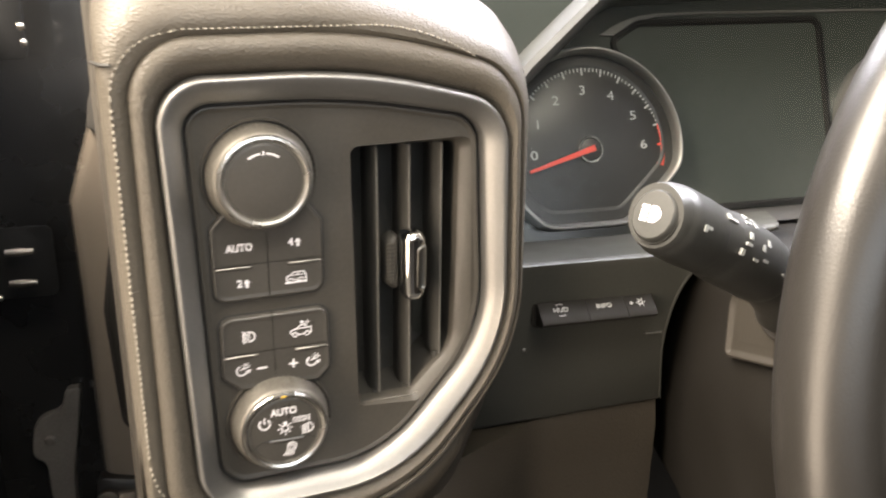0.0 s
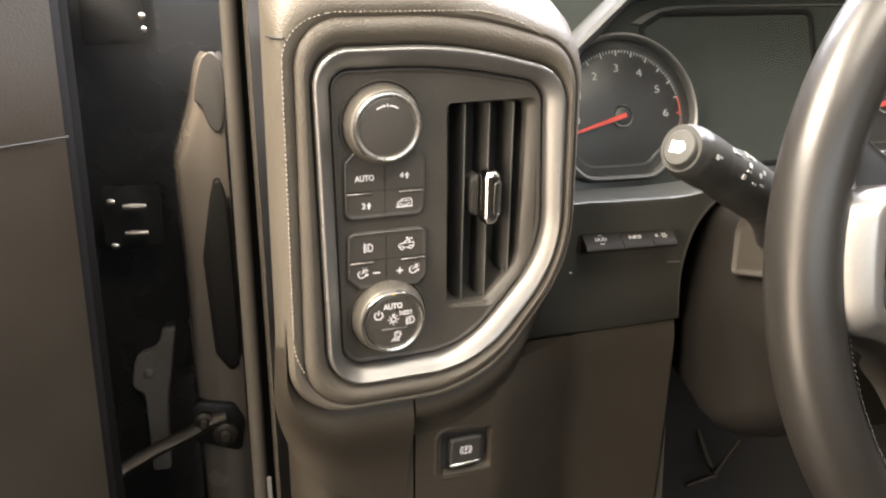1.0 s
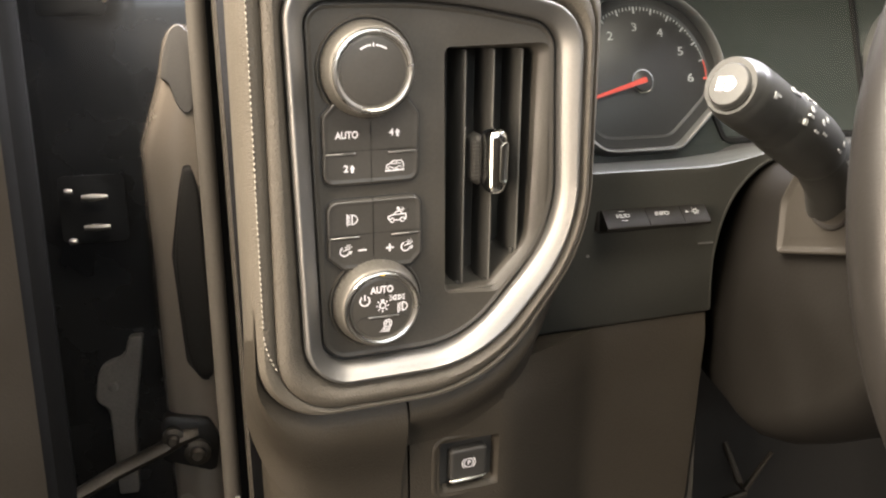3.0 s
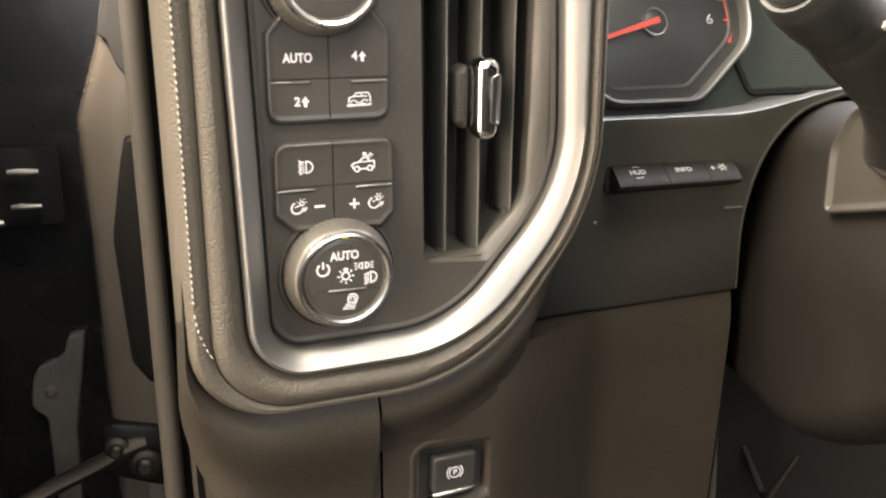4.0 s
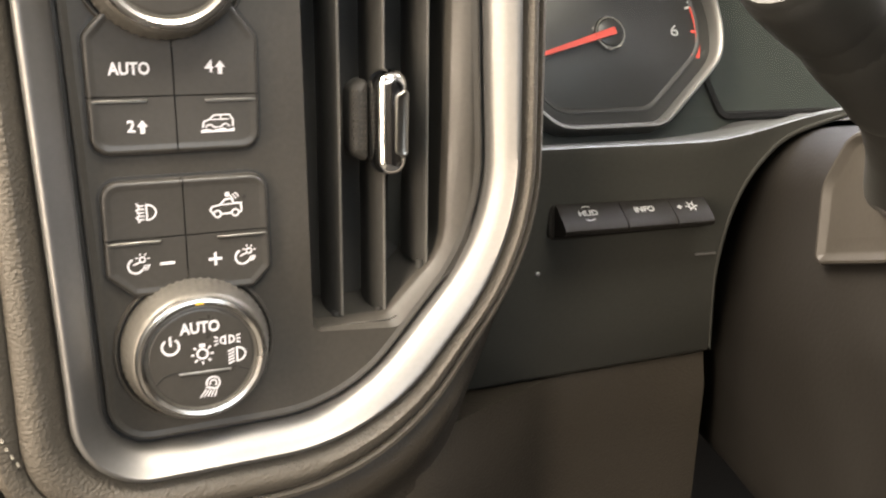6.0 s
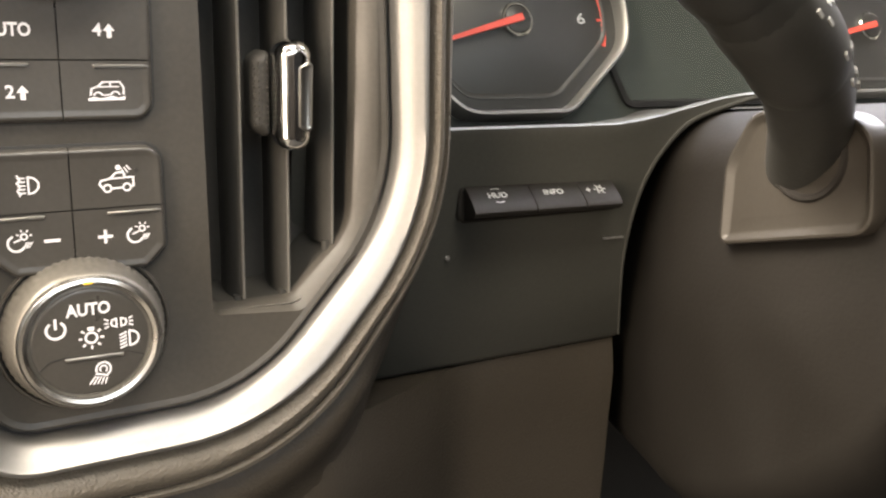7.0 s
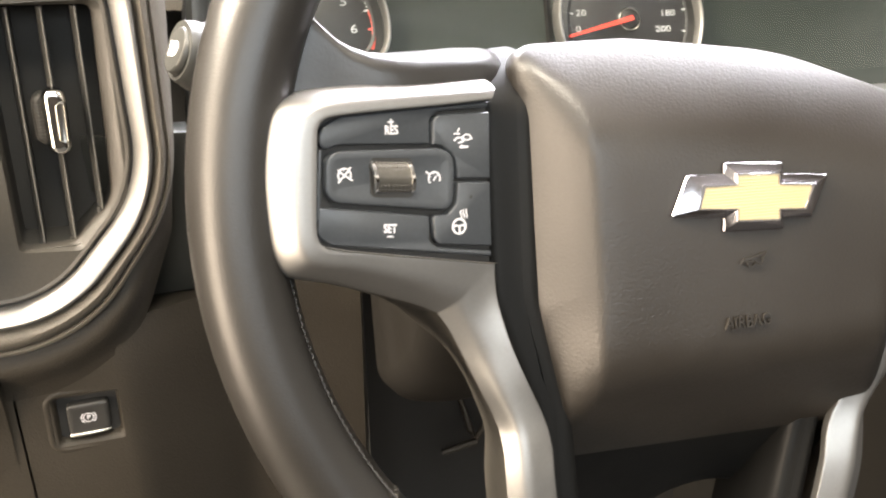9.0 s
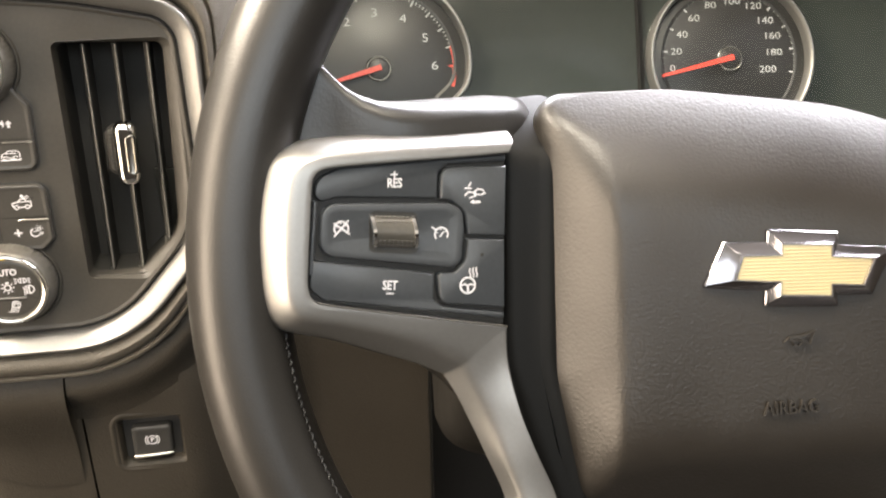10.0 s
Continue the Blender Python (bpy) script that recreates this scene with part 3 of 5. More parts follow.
sun = Shape().stroke(arc(u0 + 0.1, v0 + 0.8, 1.7, 0, 360, 14)[:-1], 0.7, hN, True).stroke([(u0 - 0.9, v0 + 3.7), (u0 + 1.1, v0 + 3.7)], 1.2, hN)
for i in range(7):
    a = radians(139 + 43.7 * i)
    sun.stroke([(u0 + 0.1 + 2.6 * math.cos(a), v0 + 0.8 + 2.6 * math.sin(a)), (u0 + 0.1 + 3.7 * math.cos(a), v0 + 0.8 + 3.7 * math.sin(a))], 0.65, hN)
part("sun_mark", sun, WHITE, f2, frame=PANEL)
side = Shape()
su, sv = u0 + 8.4, v0 + 4.6
for q in (-1, 1):
    side.stroke([(su + q * 0.7, sv - 1.3), (su + q * 0.7, sv + 1.3), (su + q * 2.0, sv + 0.9), (su + q * 2.3, sv), (su + q * 2.0, sv - 0.9)], 0.55, hN, True)
    for d in (-1, 0, 1):
        side.stroke([(su + q * 3.0, sv + 0.9 * d), (su + q * 4.3, sv + 1.5 * d)], 0.5, hN)
part("side_lamp_mark", side, WHITE, f2, frame=PANEL)


def beam(s, u, v, h, n, down=False, w=0.6):
    s.stroke([(u, v - h), (u, v + h)] + arc(u, v, h * 1.15, 90, -90, 10, h)[1:-1], w, n, True)
    for d in (-0.9, -0.45, 0, 0.45, 0.9):
        s.stroke([(u - 0.8, v + d * h), (u - 3.0, v + d * h - (0.9 if down else 0))], w * 0.8, n)
    return s


part("low_beam_mark", beam(Shape(), u0 + 11.4, v0 - 1.0, 2.4, hN, True, 0.65), WHITE, f2, frame=PANEL)
work = Shape().stroke(arc(u0 + 3.0, v0 - 10.0, 2.2, -60, 200, 14), 0.6, hN).stroke(arc(u0 + 3.0, v0 - 10.0, 1.1, -60, 220, 10), 0.5, hN).stroke([(u0 + 0.6, v0 - 11.2), (u0 + 4.3, v0 - 12.3)], 0.6, hN)
for i in range(5):
    work.stroke([(u0 + 0.6 + i * 0.85, v0 - 12.0 - 0.22 * i), (u0 - 1.4 + i * 1.15, v0 - 14.6 - 0.1 * i)], 0.42, hN)
part("work_lamp_mark", work, WHITE, f2, frame=PANEL)
part("rocker_edge", Shape().stroke([(u0 - 15.6, v0 - 8.2), (u0 - 12.4, v0 - 5.2), (u0 - 8.5, v0 - 4.6), (u0 + 11, v0 - 5.2), (u0 + 15.6, v0 - 7.2)], 0.4, hN), BLACK, f2, frame=PANEL)
part("rocker_ridge", Shape().slab([(u0 - 7.6, v0 - 6.2, 0.3), (u0 + 9.0, v0 - 6.6, 0.3), (u0 + 9.6, v0 - 5.4, 0.3), (u0 - 8.2, v0 - 5.0, 0.3)], [(0, 13.0), (0, 13.5), (-0.3, 13.8)], 2), DIMSATIN, f2, "satin silver ridge for a small highlight", frame=PANEL)
part("amber_mark", Shape().box((u0 - 1.3, v0 + 18.2, 14.0), (u0 + 1.3, v0 + 19.0, 14.46)), AMBER, k2, "small amber position mark", PANEL)

# ---- buttons ----
UPPER = [(-49.9, 12.6, 6), (2.8, 12.6, 6), (3.2, 49, 4), (-5, 60, 3), (-40.5, 60, 3), (-50.0, 49.5, 4)]
LOWERSET = [(-48.8, -26.6, 2.5), (-40.6, -34.2, 3), (-1.4, -35.2, 3), (5.0, -28.6, 2.5), (4.6, 4.6, 6), (-48.6, 4.6, 6)]
CROSS = {"upper": (-23.8, 30.8), "lower": (-23.2, -14.6)}
bed = thing("button_bed", "dark recess round two sets of panel buttons", "recess", (-22, -36, 0), PANEL)
for outline in (UPPER, LOWERSET):
    part("recess", Shape().slab(outline, [(1.0, -1), (1.0, 0.12), (0.5, 0.2)], 6), BLACK, bed, frame=PANEL)


def quarter(outline, at, right, above):
    """One of four keys cut out of a cushion-edged set."""
    cushion = Shape().slab(outline, [(0, -0.5), (0, 0.9), (-0.22, 1.9), (-0.65, 2.65), (-1.2, 3.0), (-1.8, 2.95), (-2.7, 2.6), (-3.6, 2.5)], 6)
    gap = 0.22
    for k, side in ((0, right), (1, above)):
        pos = at[k] + (gap if side else -gap)
        normal = (1, 0, 0) if k == 0 else (0, 1, 0)
        cushion = without(cushion, (pos, pos, 0), normal, lambda c: (c[k] < pos) if side else (c[k] > pos))
    return cushion


def button(label, group, right, above, ridge=None):
    outline, at = (UPPER if group == "upper" else LOWERSET), CROSS[group]
    shape = quarter(outline, at, right, above)
    us, vs = [q[0] for q in shape.v], [q[1] for q in shape.v]
    b = thing("push_button", label, "button", ((min(us) + max(us)) / 2, min(vs), 0), PANEL, "panel buttons")
    cap = part("cap", shape, KEY, b, frame=PANEL, angle=50)
    if ridge:
        a, c, v, q = ridge
        # silver on the ridge stands for the small highlight it carries
        part("ridge", Shape().slab([(a, v - 0.55, 0.3), (c, v - 0.55, 0.3), (c + q, v + 0.55, 0.3), (a - q, v + 0.55, 0.3)], [(0, 1.5), (0, 2.75), (-0.25, 3.05)], 2), DIMSATIN, b, "satin silver ridge for a small highlight", PANEL)
    return b, cap


BN = 2.62
b, c = button("charcoal button lettered AUTO in white", "upper", False, True)
part("word", lettering("AUTO", 5.2, -36.8, 39.2, BN, squeeze=0.84, bold=0.15), WHITE, c, frame=PANEL)


def arrow(s, u, v, h, n):
    return s.slab([(u - 0.7, v - h, 0), (u + 0.7, v - h, 0), (u + 0.7, v, 0), (u + 1.7, v, 0), (u, v + h, 0), (u - 1.7, v, 0), (u - 0.7, v, 0)], [(0, n - 0.12), (0, n)], 1)


b, c = button("charcoal button marked 4 with an up arrow", "upper", True, True)
part("word", arrow(lettering("4", 5.2, -12.6, 39.5, BN, bold=0.12), -9.2, 39.4, 2.1, BN), WHITE, c, frame=PANEL)
b, c = button("charcoal button marked 2 with an up arrow", "upper", False, False, (-48.4, -32.5, 29.4, 0.8))
part("word", arrow(lettering("2", 5.2, -37.6, 21.5, BN, bold=0.12), -34.2, 21.4, 2.1, BN), WHITE, c, frame=PANEL)
b, c = button("charcoal button with a white car on slope symbol", "upper", True, False, (-14.0, 1.6, 29.0, 0.8))
car = Shape().stroke([(-15.6, 20.6), (-15.2, 23.0), (-13.4, 23.8), (-12.0, 25.4), (-7.0, 25.5), (-5.9, 23.4), (-6.0, 20.8)], 0.6, BN)
car.stroke([(-13.0, 23.7), (-7.2, 23.7)], 0.5, BN).stroke([(-9.8, 25.2), (-9.8, 23.8)], 0.45, BN).stroke(arc(-13.4, 20.5, 1.2, 0, 180, 8), 0.55, BN).stroke(arc(-8.4, 20.7, 1.2, 0, 180, 8), 0.55, BN).stroke([(-12.0, 20.6), (-9.8, 20.8)], 0.5, BN)
car.slab([(-16.2, 18.6, 0.1), (-5.6, 18.8, 0.1), (-5.4, 20.3, 0.1), (-7.4, 19.6, 0.3), (-9.2, 20.4, 0.3), (-12.4, 19.5, 0.3), (-14.6, 20.1, 0.3), (-16.4, 19.5, 0.1)], [(0, BN - 0.12), (0, BN)], 2)
car.v = [(x, 19 + 0.82 * (y - 19), n) for x, y, n in car.v]
part("slope_mark", car, WHITE, c, frame=PANEL)

b, c = button("charcoal fog lamp button with white symbol", "lower", False, True)
fog = beam(Shape(), -34.9, -6.0, 2.5, BN).stroke([(-37.5 + 0.5 * math.sin(2.2 * i), -9.2 + 0.8 * i) for i in range(9)], 0.55, BN)
part("fog_mark", fog, WHITE, c, frame=PANEL)
b, c = button("charcoal cargo lamp button with white truck symbol", "lower", True, True)
truck = Shape().stroke([(-13.8, -8.4), (-14.8, -7.0), (-14.2, -5.9), (-11.6, -5.4), (-9.8, -3.6), (-7.6, -3.5), (-7.2, -5.2), (-4.6, -5.2), (-4.6, -8.0), (-5.4, -8.2)], 0.62, BN)
truck.stroke(arc(-12.5, -8.4, 1.15, 0, 360, 12)[:-1], 0.55, BN, True).stroke(arc(-6.6, -8.3, 1.15, 0, 360, 12)[:-1], 0.55, BN, True).stroke([(-11.2, -8.5), (-7.9, -8.4)], 0.6, BN).stroke([(-11.2, -5.4), (-7.4, -5.3)], 0.5, BN).dot(-9.0, -2.0, 0.85, BN)
for d in (0, 1, 2):
    truck.stroke([(-8.0 + 0.75 * d, -2.4 + 0.45 * d), (-7.0 + 0.85 * d, -4.4 + 0.75 * d)], 0.45, BN)
part("truck_mark", truck, WHITE, c, frame=PANEL)
part("key_lamp", Shape().dot(-3.6, -3.2, 0.7, BN), BLACK, c, frame=PANEL)


def dimmer(s, u, v, n):
    s.stroke(arc(u - 1.0, v - 0.6, 2.4, 110, 330, 14), 0.7, n).stroke(arc(u + 1.2, v + 1.4, 0.9, 0, 360, 10)[:-1], 0.5, n, True).stroke([(u - 1.8, v - 0.2), (u + 0.4, v + 0.7)], 0.5, n)
    for a in (60, 10, 110, 160, 215):
        c, d = math.cos(radians(a)), math.sin(radians(a))
        s.stroke([(u + 1.2 + 1.5 * c, v + 1.4 + 1.5 * d), (u + 1.2 + 2.3 * c, v + 1.4 + 2.3 * d)], 0.42, n)
    for k in (0, 1, 2):
        s.stroke([(u + 1.9 + 0.75 * k, v - 0.4), (u + 0.9 + 0.75 * k, v - 2.2)], 0.42, n)
    return s


b, c = button("charcoal dimmer button with minus sign", "lower", False, False, (-47.4, -31.5, -16.0, 0.8))
part("minus_mark", dimmer(Shape(), -38.5, -22.9, BN).stroke([(-31.8, -23.5), (-27.2, -23.5)], 0.95, BN), WHITE, c, frame=PANEL)
b, c = button("charcoal dimmer button with plus sign", "lower", True, False, (-12.6, 3.4, -16.4, 0.8))
part("plus_mark", dimmer(Shape(), -3.9, -23.4, BN).stroke([(-16.2, -23.7), (-11.8, -23.7)], 0.95, BN).stroke([(-14.0, -25.9), (-14.0, -21.5)], 0.95, BN), WHITE, c, frame=PANEL)

# ---- parking brake switch ----
KNEE = basis((BRAKE[0], knee_y(BRAKE[0]) + 0.0100, BRAKE[1]), (1, 0.15, 0), (0, -0.14, 1)) @ MM
epb = thing("parking_brake_switch", "black parking brake switch in a recessed square", "switch", (0, -20, 0), KNEE)
SQUARE = [(-24.2, -22.0, 9), (24.2, -22.0, 9), (24.2, 21.6, 9), (-24.2, 21.6, 9)]
part("recess_frame", Shape().loft([[(x, y, n) for x, y in rpoly(grow(SQUARE, d), 7)] for d, n in ((1.6, -1.2), (0.8, -0.1), (-0.2, 0.4), (-1.2, 0.4), (-2.2, 0.0), (-3.6, -1.0), (-5.0, -2.6), (-6.0, -4.6), (-6.4, -9))]), LOWER, epb, frame=KNEE)
part("recess_floor", Shape().slab(SQUARE, [(-4, -10), (-4, -7.0)]), BLACK, epb, frame=KNEE)
lever = part("lever", Shape().slab([(-12.4, -11.2, 2.5), (12.8, -11.2, 2.5), (12.8, 10.6, 2.5), (-12.4, 10.6, 2.5)], [(0, -9), (0, -1.9), (-0.4, -1.0), (-1.4, -0.4), (-3.4, -0.5), (-6, -0.7)]), BLACK, epb, frame=KNEE)
part("lip", Shape().sweep([(-12.2, -10.6, -0.7), (-11.4, -11.0, -0.2), (0, -11.0, -0.1), (9, -10.9, -0.5), (12.2, -10.6, -1.4)], [0.9, 1.3, 1.2, 1.0, 0.6], 10), RING, lever, "bright lip", KNEE)
pm = Shape().stroke(arc(0, 0.5, 3.1, 0, 360, 20)[:-1], 0.6, -0.45, True).stroke(arc(0, 0.5, 4.4, -50, 50, 10), 0.6, -0.45).stroke(arc(0, 0.5, 4.4, 130, 230, 10), 0.6, -0.45)
part("brake_mark", joined(pm, lettering("P", 4.4, 0.1, 0.5, -0.5, bold=0.1)), WHITE, lever, frame=KNEE)

# ---- row of three switches ----
BAR = basis((0.1965, 0.4690, 1.2335), (1, 0.02, 0), (0, -0.05, 1)) @ MM
bar = thing("switch_bar", "black bar of three small dash switches", "switch", (0, -9, 0), BAR)
part("housing", Shape().slab([(-41, -9, 3), (37, -8, 3), (36, 8.5, 3), (-41, 8, 3)], [(0, -6), (0, 0.8), (-1, 1.4), (-2, 1.0)]), SHROUD, bar, frame=BAR)
SECTION = ((6.5, -1.0), (6.6, 1.2), (6.0, 2.6), (0.8, 9.8), (-1.6, 12.4), (-3.0, 13.0), (-4.4, 12.4), (-5.4, 10.4), (-7.0, 2.0), (-7.2, -1.0))
for a, c, nm in ((-38.5, -9.6, 0), (-9.2, 14.4, 1), (14.8, 32.5, 2)):
    sw = Shape().loft([[(a, v, n), (c, v, n)] for v, n in SECTION], False)
    for e in (a, c):
        sw.f.append(tuple(sw.ring([(e, v, n) for v, n in SECTION])))
    key = part("switch", sw, SHROUD, bar, frame=BAR)
    m = (a + c) / 2
    slope = BAR @ Matrix.Translation((m - 1.6, 3.0, 6.85)) @ Matrix.Rotation(radians(-54.2), 4, "X")
    if nm == 0:
        sg = joined(lettering("HUD", 4.2, 0, 0, 0.1, bold=0.1), Shape().stroke(arc(0, 0, 4.0, 60, 120, 6), 0.5, 0.15).stroke(arc(0, 0, 4.0, 240, 300, 6), 0.5, 0.15))
    elif nm == 1:
        sg = lettering("INFO", 4.2, 0, 0, 0.1, bold=0.1)
    else:
        sg = Shape().stroke([(-5, 0), (-2.6, 0)], 0.6, 0.15).stroke([(-3.8, -1.2), (-3.8, 1.2)], 0.6, 0.15).stroke(arc(2, 0, 1.3, 0, 360, 10)[:-1], 0.6, 0.15, True)
        for q in range(6):
            sg.stroke([(2 + 1.9 * math.cos(q * 1.047), 1.9 * math.sin(q * 1.047)), (2 + 2.9 * math.cos(q * 1.047), 2.9 * math.sin(q * 1.047))], 0.5, 0.15)
    part("marking", sg, GREY, key, frame=slope)
alone("trim_clip", Shape().box((0.2305, 0.4738, 1.2112), (0.2410, 0.4765, 1.2121)), SATIN, "thin bright clip edge in the dash trim", "clip")
alone("trim_screw", Shape().lathe(0, 0, [(1.0, -1), (1.0, 0.4), (0.6, 0.6)], 12), SATIN, "tiny bright screw head in the dash trim", "screw", frame=basis((0.1535, 0.4755, 1.2085), (1, 0, 0), (0, 0, 1)) @ MM)

# ---- instrument cluster ----
clus = thing("instrument_cluster", "dark instrument cluster with two round gauges", "instrument cluster", (125, -60, -10), CLUSTER)
part("face", Shape().slab([(-75, -72, 10), (600, -72, 10), (600, 108, 20), (-75, 108, 20)], [(0, -30), (0, -16)]), SCREEN, clus, frame=CLUSTER)
HOOD = [(-72, -72, 4), (600, -72, 4), (600, 40, 60), (535, 100, 40), (200, 106, 80), (18, 98, 40), (-66, 28, 50)]
part("visor", Shape().loft([[(x, y, n) for x, y in rpoly(grow(HOOD, d), 8)] for d, n in ((-8, -30), (-6, 0), (-1, 30), (2, 33), (6, 30), (9, 10), (12, -60))]), SMOOTH, clus, frame=CLUSTER)
part("display_frame", Shape().loft([[(x, y, n) for x, y in rpoly(grow([(62, -50, 8), (188, -50, 8), (188, 82, 10), (44, 82, 14), (22, 70, 8)], d), 6)] for d, n in ((0, -16), (0, -14), (-3, -13.4), (-4.5, -15.5))]), SHUT, clus, frame=CLUSTER)
# grey strip stands in for light on the display bezel's edge
part("display_lit_edge", Shape().loft([[(u, v, -15.6), (u, v, -14.2), (u + a, v - b, -14.2), (u + a, v - b, -15.6)] for u, v, a, b in ((16, 72.4, 10, 0.6), (27, 78.4, 9, 2.6), (36, 82.0, 6, 3.0), (46, 84.6, 3, 2.8), (58, 86.0, 0.6, 1.8), (96, 86.4, 0, 1.3), (243, 86.0, 0, 1.2), (420, 85, 0, 1.2))], True, True, True), VANE, clus, "pale grey strip for the display's lit edge", CLUSTER)


def gauge(u, v, r, floor_v, label, marks, name, rise=0.0):
    g = thing(name, label, "gauge", (u, v + floor_v, -15), CLUSTER, "cluster gauges")

    def outline(k, n):
        pts = []
        for i in range(120):
            a = 2 * math.pi * (i + 0.5) / 120
            c, d = abs(math.cos(a)), -math.sin(a)
            far = [k]
            if d > 0.05:
                far += [(k - r - floor_v) / d]
            if name == "rev_counter" and math.cos(a) > 0 and 0.662 * c + 0.749 * d > 0.3:
                far += [(0.85 * r + k - r) / (0.662 * c + 0.749 * d)]
            q = sum(w ** -34 for w in far) ** (-1 / 34)
            pts.append((u + q * math.cos(a), v + rise + q * math.sin(a), n))
        return pts
    part("rim", Shape().loft([outline(r - 2.4, -12.5), outline(r - 1.8, -7), outline(r - 1.1, -4.8), outline(r - 0.2, -3.8), outline(r + 0.8, -3.9), outline(r + 1.6, -5.4), outline(r + 2.0, -16)]), BEZEL, g, "satin silver rim", CLUSTER)
    dial = part("dial", Shape().loft([outline(r + 0.6, -14), outline(r - 2.8, -12)], True, False, True), DIAL, g, frame=CLUSTER)
    part("inner_step", Shape().loft([outline(r * 0.86, -12), outline(r * 0.86, -11.3), outline(r * 0.84, -11.3), outline(r * 0.82, -12)]), DIAL, dial, frame=CLUSTER)
    nm = Shape()
    for body, a, q in marks:
        nm = joined(nm, lettering(body, 8.6 if len(body) == 1 and name == "rev_counter" else 6.8, u + q * math.cos(radians(a)), v + q * math.sin(radians(a)), -11.8, squeeze=1.28))
    part("numerals", nm, GREY, dial, "pale grey numerals", CLUSTER)
    return g, dial


g1, d1 = gauge(0, -3.5, 62.8, -52, "round rev counter with red needle and numerals", [(str(i), 183 - 30.2 * i, 39) for i in range(7)], "rev_counter", 2.2)
NUMBERS = ((-41.3, -6), (-38.3, 6), (-33.6, 17.9), (-24.5, 29.4), (-12.1, 38.4), (3.4, 40.8), (18.9, 37.2), (27.2, 26.5), (32.1, 15.5), (32.8, 3.7), (28.1, -8.3))
g2, d2 = gauge(249.5, -3, 58.0, -43, "round speedometer with red needle and numerals", [(str(20 * i), math.degrees(math.atan2(b, a)), math.hypot(a, b)) for i, (a, b) in enumerate(NUMBERS)], "speedometer")


def ticks(dial, u, v, r, a0, a1, n, big, red0=None):
    s, rs = Shape(), Shape()
    for i in range(n + 1):
        a = radians(a0 + (a1 - a0) * i / n)
        l = 5 if i % big == 0 else 2.6
        hot = red0 is not None and a0 + (a1 - a0) * i / n < red0
        (rs if hot else s).stroke([(u + r * math.cos(a), v + r * math.sin(a)), (u + (r - l) * math.cos(a), v + (r - l) * math.sin(a))], 1.3 if i % big == 0 else 0.8, -11.8)
    part("ticks", s, GREY, dial, frame=CLUSTER)
    if red0 is not None:
        rs.stroke(arc(u, v, r - 1.2, red0, a1, 16), 2.2, -11.7)
        part("red_zone", rs, RED, dial, "red rev limit band", CLUSTER)


ticks(d1, 0, -3.5, 54, 196, -14, 70, 5, 16)
ticks(d2, 249.5, -3, 50, 193, -13, 40, 4)


def needle(g, u, v, deg, length):
    a = radians(deg)
    c, s = math.cos(a), math.sin(a)
    w = Shape().loft([[(u - c * 2 - s * 1.9, v - s * 2 + c * 1.9, n), (u + c * length - s * 0.9, v + s * length + c * 0.9, n), (u + c * length + s * 0.9, v + s * length - c * 0.9, n), (u - c * 2 + s * 1.9, v - s * 2 - c * 1.9, n)] for n in (-8.5, -7)], True, True, True)
    part("hub", Shape().lathe(u, v, [(9, -12), (9, -10.2), (8.3, -9.6), (7.6, -9.6), (7.0, -10.4)], 40), CHROME, g, "bright hub ring", CLUSTER)
    part("hub_cap", Shape().lathe(u, v, [(7.4, -12), (7.2, -9.4), (6, -8.8), (0.2, -8.7)], 32), DIAL, g, frame=CLUSTER)
    part("needle", w, RED, g, "bright red needle", CLUSTER)


needle(g1, 0, -3.5, 196, 46)
needle(g2, 249.5, -3, 193, 52)
glass = bpy.data.materials.new("clear_lens")
glass.use_nodes = True
gt = glass.node_tree
gt.nodes.clear()
g_out, g_mix, g_clear, g_gloss, g_fres = (gt.nodes.new(k) for k in ("ShaderNodeOutputMaterial", "ShaderNodeMixShader", "ShaderNodeBsdfTransparent", "ShaderNodeBsdfGlossy", "ShaderNodeFresnel"))
g_gloss.inputs["Roughness"].default_value, g_fres.inputs["IOR"].default_value = 0.16, 1.36
g_clear.inputs["Color"].default_value = (0.92, 0.94, 0.92, 1)
for a, b in ((g_fres.outputs[0], g_mix.inputs[0]), (g_clear.outputs[0], g_mix.inputs[1]), (g_gloss.outputs[0], g_mix.inputs[2]), (g_mix.outputs[0], g_out.inputs[0])):
    gt.links.new(a, b)
lens = part("lens", Shape().slab([(-70, -52, 4), (594, -52, 4), (590, 40, 60), (535, 92, 40), (200, 98, 80), (20, 90, 40), (-60, 28, 50)], [(0, 1), (0, 2)]), glass, clus, "clear cover over the gauges", CLUSTER)
lens.visible_shadow = False

# ---- steering column ----
liner = Shape().loft([[(x, y, z) for x, z in rpoly([(0.2515, 0.70, 0.01), (0.562, 0.70, 0.01), (0.562, 1.268, 0.05), (0.2515, 1.268, 0.05)], 8)] for y in (0.506, 0.62)], True, False, True)
alone("column_opening", liner, BLACK, "black opening in the dash round the column", "opening", kind="structure")


def box_ring(y, x0, x1, z0, z1, r):
    return [(x, y, z) for x, z in rpoly([(x0 + 0.003, z0, r), (x1 - 0.003, z0, r), (x1, (z0 + z1) / 2, 0.09), (x1 - 0.012, z1, 0.03), (x0 + 0.012, z1, 0.03), (x0, (z0 + z1) / 2, 0.09)], 8)]


col = thing("steering_column", "dark plastic steering column shroud below the stalk", "steering column", (0.38, 0.42, 1.09))
